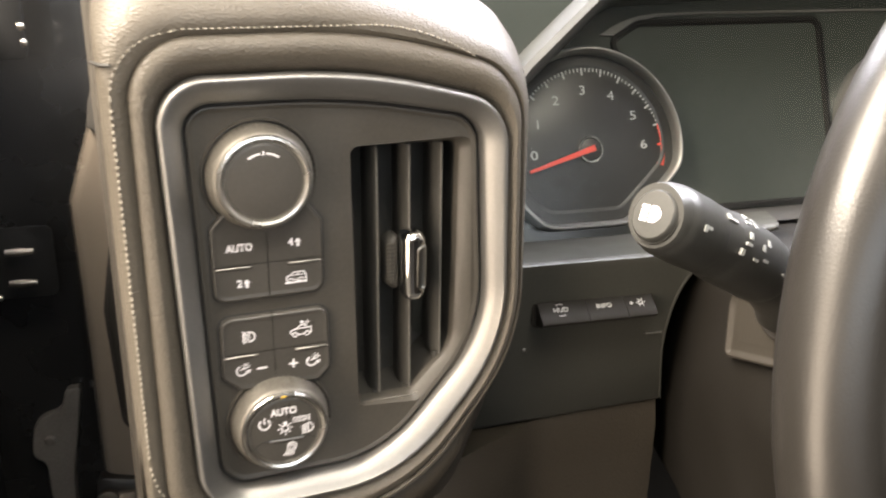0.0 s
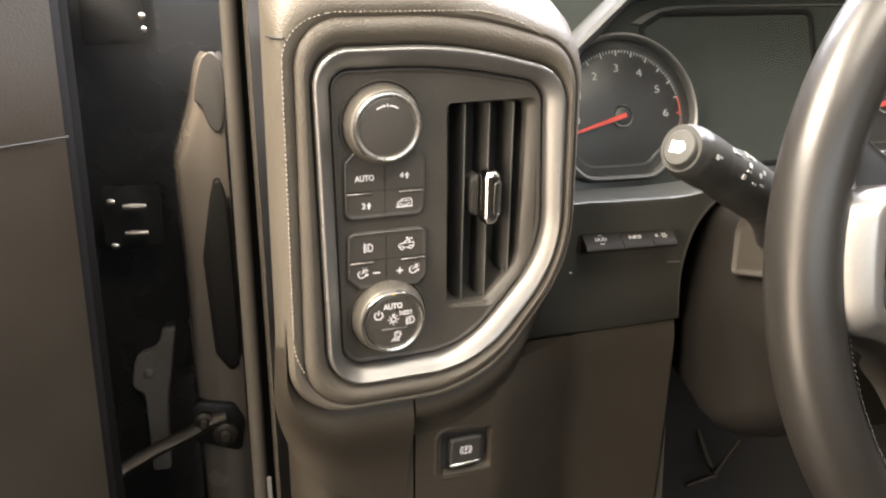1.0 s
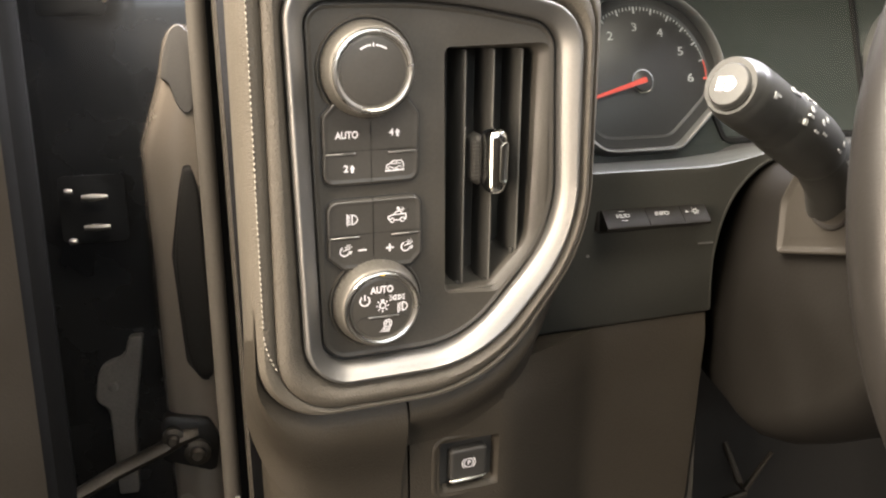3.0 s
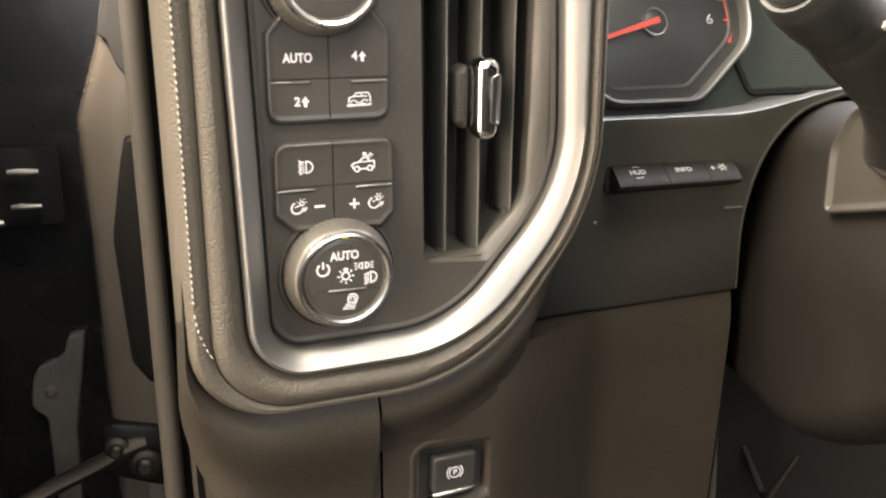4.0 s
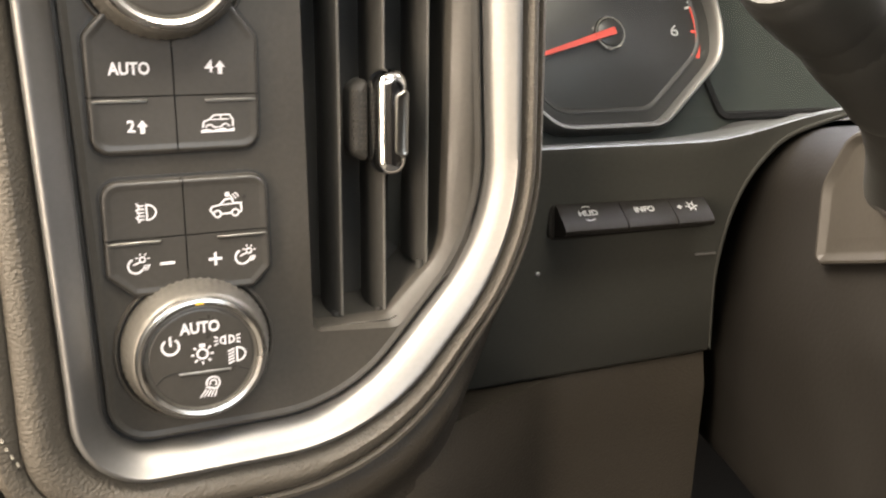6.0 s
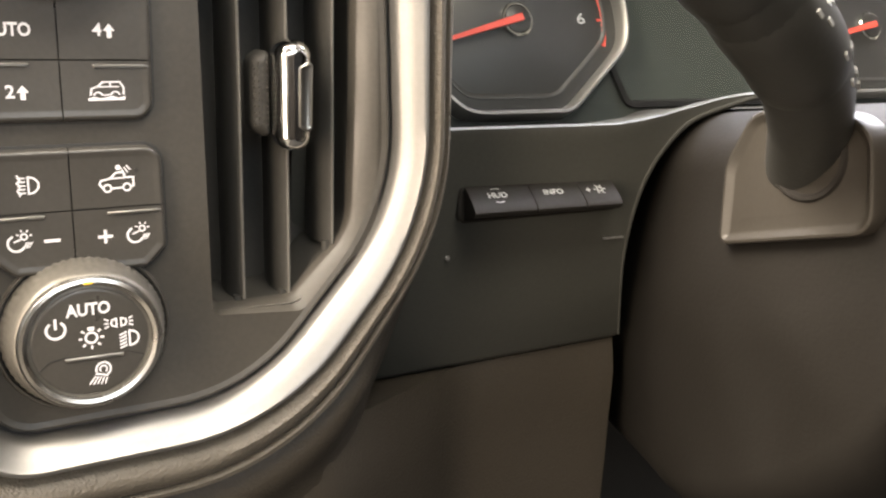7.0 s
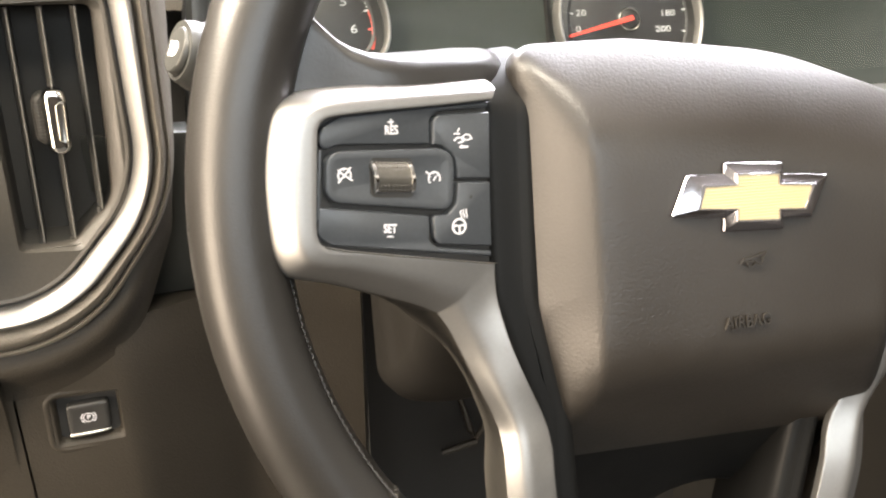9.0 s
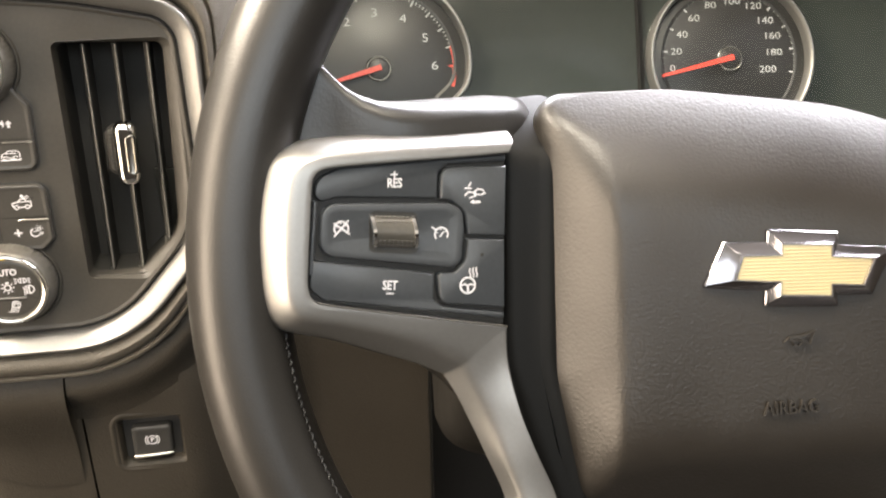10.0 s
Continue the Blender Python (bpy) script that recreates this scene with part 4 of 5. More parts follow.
# its long side face narrows towards the wheel and its underside climbs: depth, side faces, underside, top, corner radius
RINGS = ((0.560, 0.2680, 0.500, 1.090, 1.262, 0.024), (0.490, 0.2580, 0.510, 1.084, 1.266, 0.024), (0.464, 0.2520, 0.515, 1.083, 1.268, 0.024), (0.442, 0.2498, 0.520, 1.083, 1.269, 0.024), (0.418, 0.2515, 0.522, 1.088, 1.270, 0.026), (0.395, 0.2548, 0.520, 1.098, 1.272, 0.028),
         (0.376, 0.2575, 0.515, 1.109, 1.273, 0.030), (0.356, 0.2600, 0.510, 1.127, 1.274, 0.030), (0.343, 0.2618, 0.505, 1.145, 1.275, 0.030), (0.3365, 0.2640, 0.500, 1.158, 1.274, 0.030), (0.332, 0.2690, 0.495, 1.168, 1.271, 0.030), (0.330, 0.2780, 0.485, 1.178, 1.266, 0.030), (0.300, 0.3300, 0.440, 1.200, 1.300, 0.030))
# same plastic as the stalk plate, coloured darker for the shade behind the wheel
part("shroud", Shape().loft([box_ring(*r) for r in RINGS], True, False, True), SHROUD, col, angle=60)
COLL = basis((0.2523, 0.4167, 1.243), (0.128, -0.99, 0), (0, 0, 1)) @ MM
PL = [(-1, -26, 3), (67, -13, 8), (65, 26, 14), (14, 27, 12), (1, 6, 20)]
# shroud plastic in a lighter colour, since this face catches the light
plate = part("stalk_plate", Shape().loft([[(x, y, n) for x, y in rpoly(grow(PL, d), 8)] for d, n in ((1.2, -8), (1.2, 0.6), (0.5, 1.7), (-0.5, 1.9), (-1.6, 1.3), (-2.8, 0.1), (-4.0, -0.2), (-9, 0.5))], True, False, True), surface("lit_column_plate", (0.027, 0.024, 0.0198), 0.45, fine=0.3), col, "raised plate round the stalk", COLL)
part("stalk_collar", Shape().lathe(38, 12, [(17.5, -4), (17.5, 0.8), (16.8, 2.0), (15.6, 2.2), (13, -1.4)], 40), RUBBER, plate, frame=COLL)

stalk = thing("indicator_stalk", "black indicator stalk with a lamp button end", "stalk", (0.285, 0.405, 1.245))
path = [(0.1575, 0.3195, 1.3225), (0.1605, 0.321, 1.3215), (0.172, 0.326, 1.3155), (0.192, 0.334, 1.305), (0.216, 0.345, 1.292), (0.236, 0.358, 1.279), (0.253, 0.374, 1.265), (0.266, 0.39, 1.250), (0.276, 0.405, 1.236), (0.282, 0.415, 1.222)]
part("arm", Shape().sweep(path, [0.0132, 0.0145, 0.0150, 0.0153, 0.0152, 0.0148, 0.0143, 0.0139, 0.0136, 0.0134], 24), STALK, stalk)


def on_path(t):
    k = min(int(t), len(path) - 2)
    return tuple(Vector(path[k]).lerp(Vector(path[k + 1]), t - k))


for t0, t1, r in ((1.05, 2.75, 0.0156), (2.85, 4.6, 0.0162)):
    steps = [t0 + (t1 - t0) * i / 8 for i in range(9)]
    part("twist_sleeve", Shape().sweep([on_path(t) for t in steps], [r - 0.0016, r - 0.0003] + [r] * 5 + [r - 0.0003, r - 0.0016], 28), STALK, stalk, "turning sleeve")
dirn = (Vector(path[0]) - Vector(path[2])).normalized()
sidev = dirn.cross(Vector((0, 0, 1))).normalized() * -1
END = basis(path[0], tuple(sidev), tuple(sidev.cross(dirn) * -1)) @ MM
btn = part("end_button", Shape().lathe(0, 0, [(11.6, -2), (11.6, -0.2), (10.9, -0.7), (10.5, 1.2), (9.7, 1.9), (0.2, 2.1)], 36), STALK, stalk, "round lamp button", END)
part("lamp_mark", joined(Shape().slab([(-1, -3.4, 0.4), (2.0, -3.4, 2.4), (5.4, 0, 3), (2.0, 3.4, 2.4), (-1, 3.4, 0.4)], [(0, 1.9), (0, 2.3)], 4), *[Shape().box((-5.6, v - 0.6, 1.9), (-2.0, v + 0.6, 2.3)) for v in (-2.7, -0.9, 0.9, 2.7)]), WHITE, btn, frame=END)
# printed signs along the stalk: small bars and rings that follow its upper rear side
signs = Shape()
random.seed(5)
for i, (t, w) in enumerate(((1.7, 0.35), (1.85, 0.3), (2.55, -0.35), (2.7, -0.3), (2.95, 0.45), (3.05, 0.2), (3.1, -0.05), (3.12, -0.45), (3.18, -0.75), (3.3, 0.5), (3.34, -0.5), (3.4, -0.75), (3.45, 0.1), (3.55, 0.4), (3.6, -0.1), (4.1, 0.5), (4.2, 0.2), (4.75, 0.45), (4.85, 0.1), (5.0, 0.2))):
    k = int(t)
    a, b2 = Vector(path[k]), Vector(path[k + 1])
    p = a.lerp(b2, t - k)
    d = (b2 - a).normalized()
    out = (Vector((-0.35, -0.75, 0.55)) - d * Vector((-0.35, -0.75, 0.55)).dot(d)).normalized()
    sd = d.cross(out)
    o = (out * math.cos(w) + sd * math.sin(w)).normalized()
    e = d.cross(o)
    c = p + o * (0.0162 if 2.85 < t < 4.6 else 0.0156 if t < 2.85 else 0.0151)
    l, q = (0.0019, 0.0006) if i % 2 else (0.0011, 0.0014)
    signs.loft([[c + d * x * l + e * y * q + o * h for x, y in ((-1, -1), (1, -1), (1, 1), (-1, 1))] for h in (-0.001, 0.0003)], True, False, True)
tagged(part("printed_marks", signs, GREY, stalk, "small white printed marks"), kind="stuff")

# ---- steering wheel ----
wheel = thing("steering_wheel", "black leather steering wheel with satin spokes", "steering wheel", (0, -205, 0), WHEEL)
RIM, TUBE = 205.0, 18.4
rim = Shape().loft([[((RIM + TUBE * math.cos(b) * 0.98) * math.cos(a), (RIM + TUBE * math.cos(b) * 0.98) * math.sin(a), TUBE * math.sin(b)) for b in (2 * math.pi * j / 28 for j in range(28))] for a in (2 * math.pi * i / 120 for i in range(121))])
rim_ob = part("rim", rim, HIDE, wheel, frame=WHEEL)
st = Shape()
for i in range(90):
    a = radians(186 + 0.95 * i)
    b = radians(180 - 28)
    q = RIM + (TUBE + 0.2) * math.cos(b)
    a2 = a + radians(0.55)
    st.sweep([(q * math.cos(a), q * math.sin(a), TUBE * math.sin(b) - 1.2), (q * math.cos((a + a2) / 2) * 0.997, q * math.sin((a + a2) / 2) * 0.997, TUBE * math.sin(b) + 0.2), (q * math.cos(a2), q * math.sin(a2), TUBE * math.sin(b) + 1.2)], 0.38, 5)
tagged(part("rim_stitching", st, DARKTHREAD, rim_ob, "pale stitching on the inner edge", WHEEL), kind="stuff")

seam = Shape()
for i in range(16):
    b = radians(20 + 10.5 * i)
    at = lambda q, w: ((RIM + (TUBE + 0.25) * math.cos(q) * 0.98) * math.cos(radians(w)), (RIM + (TUBE + 0.25) * math.cos(q) * 0.98) * math.sin(radians(w)), (TUBE + 0.25) * math.sin(q))
    seam.sweep([at(b, 214.6), at(b + 0.07, 214.9), at(b + 0.14, 215.1)], 0.4, 5)
tagged(part("rim_seam", seam, THREAD, rim_ob, "pale stitched joint across the rim", WHEEL), kind="stuff")

# hub and airbag cover
part("hub", Shape().slab([(-100, 55, 10), (-104, -40, 20), (-80, -106, 10), (80, -106, 10), (98, -40, 20), (98, 18, 10), (20, 50, 40)], [(0, -70), (0, -34), (-4, -30)]), BLACK, wheel, frame=WHEEL)
PADO = [(-92, -48, 40), (-79, -97, 40), (-74, -178, 20), (62, -180, 30), (72, -108, 60), (98, -34, 60), (97, 34, 14), (30, 58, 150), (-40, 66, 90), (-92.5, 65.0, 12)]
PADI = [(-64, -34, 50), (-66, -100, 60), (-60, -166, 20), (46, -168, 30), (54, -104, 60), (74, -30, 60), (74, 26, 20), (26, 53, 150), (-40, 61, 90), (-65.5, 58.5, 16)]


def filled_in(loops, step=5.0):
    """The same rings with points added along their long sides."""
    n = len(loops[0])
    cuts = [max(1, int((Vector(loops[2][i]) - Vector(loops[2][(i + 1) % n])).length / step)) for i in range(n)]
    return [[tuple(Vector(r[i]).lerp(Vector(r[(i + 1) % n]), k / cuts[i])) for i in range(n) for k in range(cuts[i])] for r in loops]


cover_rings = filled_in(rings([(grow(PADO, -3), -44), (grow(PADO, -0.5), -28), (PADO, -20), (grow(PADO, -0.8), -16.5), (between(PADO, PADI, 0.10), -13.6), (between(PADO, PADI, 0.22), -10.8), (between(PADO, PADI, 0.36), -7.6), (between(PADO, PADI, 0.62), -1.8), (between(PADO, PADI, 0.88), 4.0), (between(PADO, PADI, 0.96), 5.7), (between(PADO, PADI, 1.02), 6.7), (between(PADO, PADI, 1.09), 7.3), (between(PADO, PADI, 1.32), 8.2)]))
cover_shape = Shape().loft(cover_rings, True, False, False)
edge = [p[:2] for p in cover_rings[-1]]
cover_shape.loft([[(-4 + (x + 4) * k, -45 + (y + 45) * k, 8.2 + 0.7 * (1 - k)) for x, y in edge] for k in (1, 0.94, 0.88, 0.82, 0.76, 0.7, 0.64, 0.58, 0.52, 0.46, 0.4, 0.34, 0.28, 0.22, 0.16, 0.1, 0.04)], True, False, True)


def pad_low(v):
    """The lower face of the cover, which turns away from the driver below the lettering."""
    d = max(0, -57 - v)
    return 8.7 - (0.016 * d * d if d < 26 else 10.8 + 0.832 * (d - 26))


def soft_min(a, b, r=2.6):
    d = max(0.0, r - abs(a - b)) / r
    return min(a, b) - d * d * r / 4


def pad_brow(u, v):
    """The upper edge rolls away in a wide curve."""
    crown = 66.2 - 0.0012 * max(0, u + 60) ** 2
    return 8.6 - 0.0072 * max(0, 62 - (crown - v)) ** 2


cover_shape.v = [(x, y, soft_min(soft_min(n, pad_brow(x, y)), pad_low(y), 6.0)) for x, y, n in cover_shape.v]
cover_shape = without(cover_shape, (0, -116, 0), (0, 1, 0), lambda c: c.y < -116)
pad = part("airbag_cover", cover_shape, PAD, wheel, frame=WHEEL)


def lower_trim():
    """The black plate that carries on below the cover, with a round cut in its lower edge."""
    out = []
    for i in range(41):
        u = -84 + 154 * i / 40
        low = -190 + math.sqrt(max(0, 40 ** 2 - (u - 14) ** 2))
        col = [(u, -113 + (low + 113) * j / 10) for j in range(11)]
        out.append([(a, b, pad_low(b) - 2.6) for a, b in col] + [(u, low - 2, pad_low(low) - 6), (u, low - 2, pad_low(low) - 30)])
    return Shape().loft(out, False)


part("lower_trim", lower_trim(), HUBBLACK, wheel, "black trim plate below the airbag cover", WHEEL)
B = [(-35, -8), (-12, -10), (-12.5, -15.6), (12.0, -16.6), (12.0, -12.2), (25, -12.6), (32.6, 3.8), (12.0, 5.4), (12.0, 10), (-11.6, 11.6), (-11.6, 7.0), (-28, 7.6)]
G = [(-24.4, -5.4), (-8.0, -6.6), (-8.0, -11.4), (8.2, -12.2), (8.2, -8.0), (19.8, -8.6), (23.4, 0.4), (8.2, 1.6), (8.2, 5.8), (-7.8, 6.6), (-7.8, 2.6), (-22.0, 2.8)]
B, G = [(x + (2 if x > 10 else 0), y, 0.2) for x, y in B], [(x + (2 if x > 5 else 0), y, 0.2) for x, y in G]
badge = part("badge", Shape().loft(rings([(grow(B, 0.5), 7.0), (grow(B, 0.5), 8.7), (grow(B, 0.1), 9.2), (grow(B, -0.5), 9.5), (between(B, G, 0.80), 12.4), (between(B, G, 0.86), 12.7), (between(B, G, 0.97), 12.7), (G, 12.2), (G, 11)], 2)), surface("dark_badge_chrome", (0.34, 0.33, 0.35), 0.13, metal=1.0, vary=0.04), pad, "chrome edged cross badge", WHEEL, 20)
part("badge_inlay", Shape().slab(G, [(0, 9.6), (0, 12.0)], 2), GOLD, badge, "ribbed gold inlay", WHEEL)


def span(v):
    """Where a level line crosses the gold outline."""
    xs = []
    for (x0, y0, _), (x1, y1, _) in zip(G, G[1:] + G[:1]):
        if (y0 - v) * (y1 - v) < 0:
            xs.append(x0 + (x1 - x0) * (v - y0) / (y1 - y0))
    return min(xs), max(xs)


ribs = Shape()
for i in range(14):
    v = -11.0 + 1.22 * i
    a, b = span(v)
    ribs.loft([[(x, v - 0.38, 11.9), (x, v - 0.2, 12.3), (x, v + 0.2, 12.3), (x, v + 0.38, 11.9)] for x in (a + 0.5, b - 0.5)], True, True, True)
tagged(part("inlay_ribs", ribs, GOLD, badge, "fine gold ribs", WHEEL), kind="stuff")
part("airbag_word", lettering("AIRBAG", 7.2, -2.5, -54.5, 8.5, 1.3, tilt=1.5, squeeze=0.85), PAD, pad, "embossed word", WHEEL)
part("horn_mark", Shape().stroke([(-5.2, -29.6), (-3.6, -27.9), (1.6, -27.4), (6.0, -25.9), (4.9, -28.2), (4.4, -30.8), (1.4, -29.4), (-3.4, -29.2)], 0.55, 9.1, True, 1.0).stroke(arc(-0.6, -29.6, 1.7, 190, 350, 6), 0.5, 9.1, h=1.0), PAD, pad, "embossed horn symbol", WHEEL)

# upper leather bridge between rim and hub: grows out of the rim in a wide fillet
def bridge():
    tops = ((-34, 74, -26), (-28, 69, -23), (-23, 63.5, -20), (-19, 58, -17), (-15.5, 53.4, -14), (-11, 49.8, -11), (-5, 47.2, -7.6), (4, 45.8, -4.6), (13, 45.0, -2.8), (23, 44.8, -1.8), (34, 44.6, -1.6), (44, 44.6, -2.4), (52, 44.6, -4.0), (58, 43.6, -6.6), (61, 41.4, -9.6))
    out = []
    for u, t, n in tops:
        deep = 7 + 30 * min(1, max(0, (u + 22) / 26))
        foot = 18 if u > -20 else 18 + 0.9 * (-20 - u)
        sec = [(u, foot, n - deep), (u, foot, n)]
        sec += [(u, foot + (t - 9 - foot) * i / 5, n) for i in range(1, 5)]
        sec += [(u, t - 9 + 9 * math.sin(a), n - 0.30 * deep + 0.30 * deep * math.cos(a)) for a in (math.pi / 2 * i / 8 for i in range(9))]
        sec += [(u, t + 1.4, n - deep * 0.7), (u, t - 1, n - deep)]
        out.append(sec)
    return Shape().loft(out, True, True, True)


part("spoke_bridge", bridge(), HIDE, wheel, frame=BRIDGE, angle=60)
SHOULDER = [(-107.5, 64, 8), (-107.5, -38, 30), (-90, -92, 30), (-88, -176, 4), (-69, -176, 4), (-73, -92, 30), (-84, -38, 20), (-82, 67, 6)]


def shoulder_shape():
    """The black hub flank; its top rolls away like the cover's."""
    s = Shape().slab(SHOULDER, [(0, -60), (0, -17), (-1.2, -13.0), (-3.4, -10.8), (-6, -10.2), (-9, -11)], 8, cap=False)
    inner = rpoly(grow(SHOULDER, -9), 8)
    s = joined(s, Shape().loft([[(-85 + (x + 85) * k, y, -11) for x, y in inner] for k in (1, 0.5, 0.05)]))
    for v in range(30, 66, 5):
        s = without(s, (0, v, 0), (0, 1, 0), lambda c: False)
    s.v = [(x, y, soft_min(n, -10.0 - 0.022 * max(0, y - 32) ** 2) if n > -40 else n) for x, y, n in s.v]
    return s


part("hub_shoulder", shoulder_shape(), HUBBLACK, wheel, frame=WHEEL)

FLANK = surface("spoke_flank_plastic", (0.050, 0.046, 0.040), 0.42, fine=0.2)
# satin spoke trim: stations along its outer foot and its inner edge, from the hub end round the keys and down the leg
FOOT = ((39.0, 31.6), (18, 33.4), (-6, 34.9), (-33, 35.7), (-44, 34), (-51.5, 29.7), (-55.5, 22), (-59, 7), (-60.3, -9), (-60, -21), (-56.5, -29.3), (-49, -33), (-38, -37), (-20, -45.5), (-8, -51), (-1, -54.6), (3, -57))
EDGE = ((33.4, 23.6), (14, 23.9), (-8, 24.7), (-30, 25.2), (-36.5, 24.6), (-39.3, 22.4), (-40.5, 18.5), (-42.5, 6.5), (-45, -9), (-45.6, -15), (-44.6, -19), (-40.6, -21.6), (-30, -24.7), (-14, -29.3), (2, -33.8), (16, -37.8), (27.1, -40.9))
PROFILE = ((0.0, -20.0), (0.0, -10.0), (0.04, -8.0), (0.14, -5.0), (0.30, -1.6), (0.46, 1.4), (0.54, 2.5), (0.62, 3.0), (0.80, 3.3), (0.97, 3.5), (1.0, 3.2), (1.0, -3.0))


# the leg of the spoke, station by station: front edge, crease, lower crease and the back of its flank
LEG_EDGE = ((27.1, -40.9, 3.2), (26.4, -55, 3.5), (28, -73, 7), (32, -89, 9.5), (38, -107, 10.8), (39.6, -120, 12.4), (37.6, -136, 15), (36.5, -168, 17))
LEG_CREASE = ((10, -52, 2.2), (13.5, -62, 2.2), (17.5, -76, 3.6), (20.8, -91, 6.5), (24.8, -107, 9.6), (25.6, -119, 12.6), (24.2, -136, 14.6), (23.5, -168, 16))
LEG_LOW = ((3, -57, -6), (6.5, -64, -4.5), (11, -76, -3.8), (16, -91, -2), (21, -107, 0), (20.5, -118, 4.5), (18.2, -135, 7.6), (17, -168, 9))
LEG_BACK = ((4, -61, -44), (16, -72, -54), (30, -87, -56), (38, -103, -54), (42, -120, -50), (41, -131, -44), (36, -148, -40), (34, -176, -38))


def profile_at(o, e, t, deep):
    """The point at step t of the trim's profile between its foot and its edge."""
    k = min(int(t), len(PROFILE) - 2)
    (w0, n0), (w1, n1) = PROFILE[k], PROFILE[k + 1]
    w, n = w0 + (w1 - w0) * (t - k), n0 + (n1 - n0) * (t - k)
    q = o.lerp(e, w)
    return Vector((q.x, q.y, n - (26 * deep if t < 0.5 else 0)))


def bend(a, b, c, reach, k):
    """A corner at b between a and c, rounded in k steps."""
    p, q = b.lerp(a, reach), b.lerp(c, reach)
    return [p.lerp(b, t).lerp(b.lerp(q, t), t) for t in (i / (k - 1) for i in range(k))]


def leg_face(a, c, d):
    back = a - Vector((0, 0, 7))
    return [d.lerp(c, t) for t in (0, 0.12, 0.3, 0.5)] + bend(d, c, a, 0.28, 5) + [c.lerp(a, t) for t in (0.45, 0.62, 0.8)] + bend(c, a, back, 0.07, 4) + [back]


def spoke_trim(back=False):
    """The silver face of the spoke, or the dark flank under its lower crease."""
    foot, inner = smooth_line(FOOT, 5), smooth_line(EDGE, 5)
    lines = [smooth_line(l, 5) for l in (LEG_EDGE, LEG_CREASE, LEG_LOW, LEG_BACK)]
    out = []
    for i in range(16 * 5 + len(lines[0])):
        k = min(1.0, max(0.0, (i / 5 - 10.4) / 2.0))
        deep = k * k * (3 - 2 * k)
        split = 2.0 * deep
        m = min(1.0, max(0.0, (i / 5 - 12.6) / 3.4))
        m = m * m * (3 - 2 * m)
        if back and split < 0.05:
            continue
        a, b = (0.0, split + 0.04) if back else (split, len(PROFILE) - 1.0)
        row = [profile_at(foot[i], inner[i], a + (b - a) * j / 16, deep) for j in range(17)] if i < len(foot) and m < 1 else None
        if m > 0:
            e, c, d, f = (l[max(0, i - 80)] for l in lines)
            leg = [f.lerp(d, j / 16) for j in range(17)] if back else leg_face(e, c, d)
            if i < 80:
                shift = foot[i] - foot[80]
                slide = inner[i] - inner[80]
                leg = [p + Vector((*(shift if back else shift.lerp(slide, j / 16)), 0)) for j, p in enumerate(leg)]
            row = [p.lerp(q, m) for p, q in zip(row, leg)] if row else leg
        out.append([tuple(p) for p in row])
    return Shape().loft(out, False)


tr = part("spoke_trim", spoke_trim(), SATIN, wheel, "satin silver spoke trim", SPOKE, 50)
part("spoke_flank", spoke_trim(True), FLANK, wheel, "dark flank under the silver spoke", SPOKE, 40)
# bead brightens the pocket's satin edge where it catches light
part("pocket_edge", Shape().sweep([(x, y, 3.7) for x, y in ((-43.4, -20.2), (-35.7, -23.0), (-15.6, -28.9), (5.5, -34.8), (27.0, -40.7))], 0.40, 8), CHROME, tr, "thin chrome bead for the edge's highlight", SPOKE)
HOLE = [(-37.5, 26, 9), (-42, 12, 20), (-47, -17, 6), (-40, -22.4, 8), (27.4, -41.2, 0.5), (33.8, 23.8, 0.5)]
base = part("button_base", Shape().slab(HOLE, [(0.4, -8), (0.4, -2.2)], 8), BLACK, wheel, frame=SPOKE)
WHEELKEY = surface("wheel_button_plastic", (0.050, 0.055, 0.061), 0.36, fine=0.2)


def wheel_key(name, corners, n, dish=0.0):
    steps = [(-0.25, -5), (-0.25, n - 1.0), (-0.4, n - 0.5), (-0.65, n - 0.15), (-0.95, n)] + ([(-3.4, n - 0.35 * dish), (-5.6, n - dish)] if dish else [])
    return part(name, Shape().slab(list(reversed(corners)), steps, 5), WHEELKEY, base, "", SPOKE, 40)


wheel_key("rocker_up", [(-40.0, 13.0, 3), (-38.6, 22.0, 6), (-30, 25.0, 12), (33.6, 23.2, 0.5), (33.2, 20.4, 0.5), (10.4, 21.6, 3), (6.6, 19.6, 2), (5.2, 9.8, 0.8), (-31.5, 14.6, 4)], 1.3)
wheel_key("rocker_middle", [(-40.6, -4.8, 6), (-37.6, 13.6, 6), (8.8, 8.2, 6), (14.6, 5.4, 5), (14.4, -2, 20), (11.6, -17.0, 5)], 2.0, 0.9)
wheel_key("gap_key", [(5.8, 9.6, 0.8), (7.4, 21.0, 4), (33.4, 19.2, 0.8), (30.4, -7.2, 0.8), (15.2, -5.0, 1), (15.0, 4.0, 6), (10.0, 8.4, 3)], 1.7)
wheel_key("heat_key", [(15.0, -5.8, 1), (30.2, -8.0, 0.8), (27.8, -34.2, 0.8), (2.0, -28.4, 4), (2.2, -16.6, 2), (9.0, -17.6, 3), (13.4, -14, 4)], 1.7)
wheel_key("rocker_down", [(-43.4, -5.4, 2), (1.6, -16.8, 0.8), (0.2, -26.6, 2), (3.6, -29.6, 3), (27.6, -35.6, 0.5), (27.4, -38.4, 0.5), (-40.6, -20.6, 6), (-45.2, -16.0, 4)], 1.3)

wheel_key("rocker_link", [(-45.2, -12, 2), (-40.2, 15, 3), (-38.2, 14.4, 0.5), (-41.6, -5.2, 0.5), (-42.4, -11, 0.5)], 1.3)


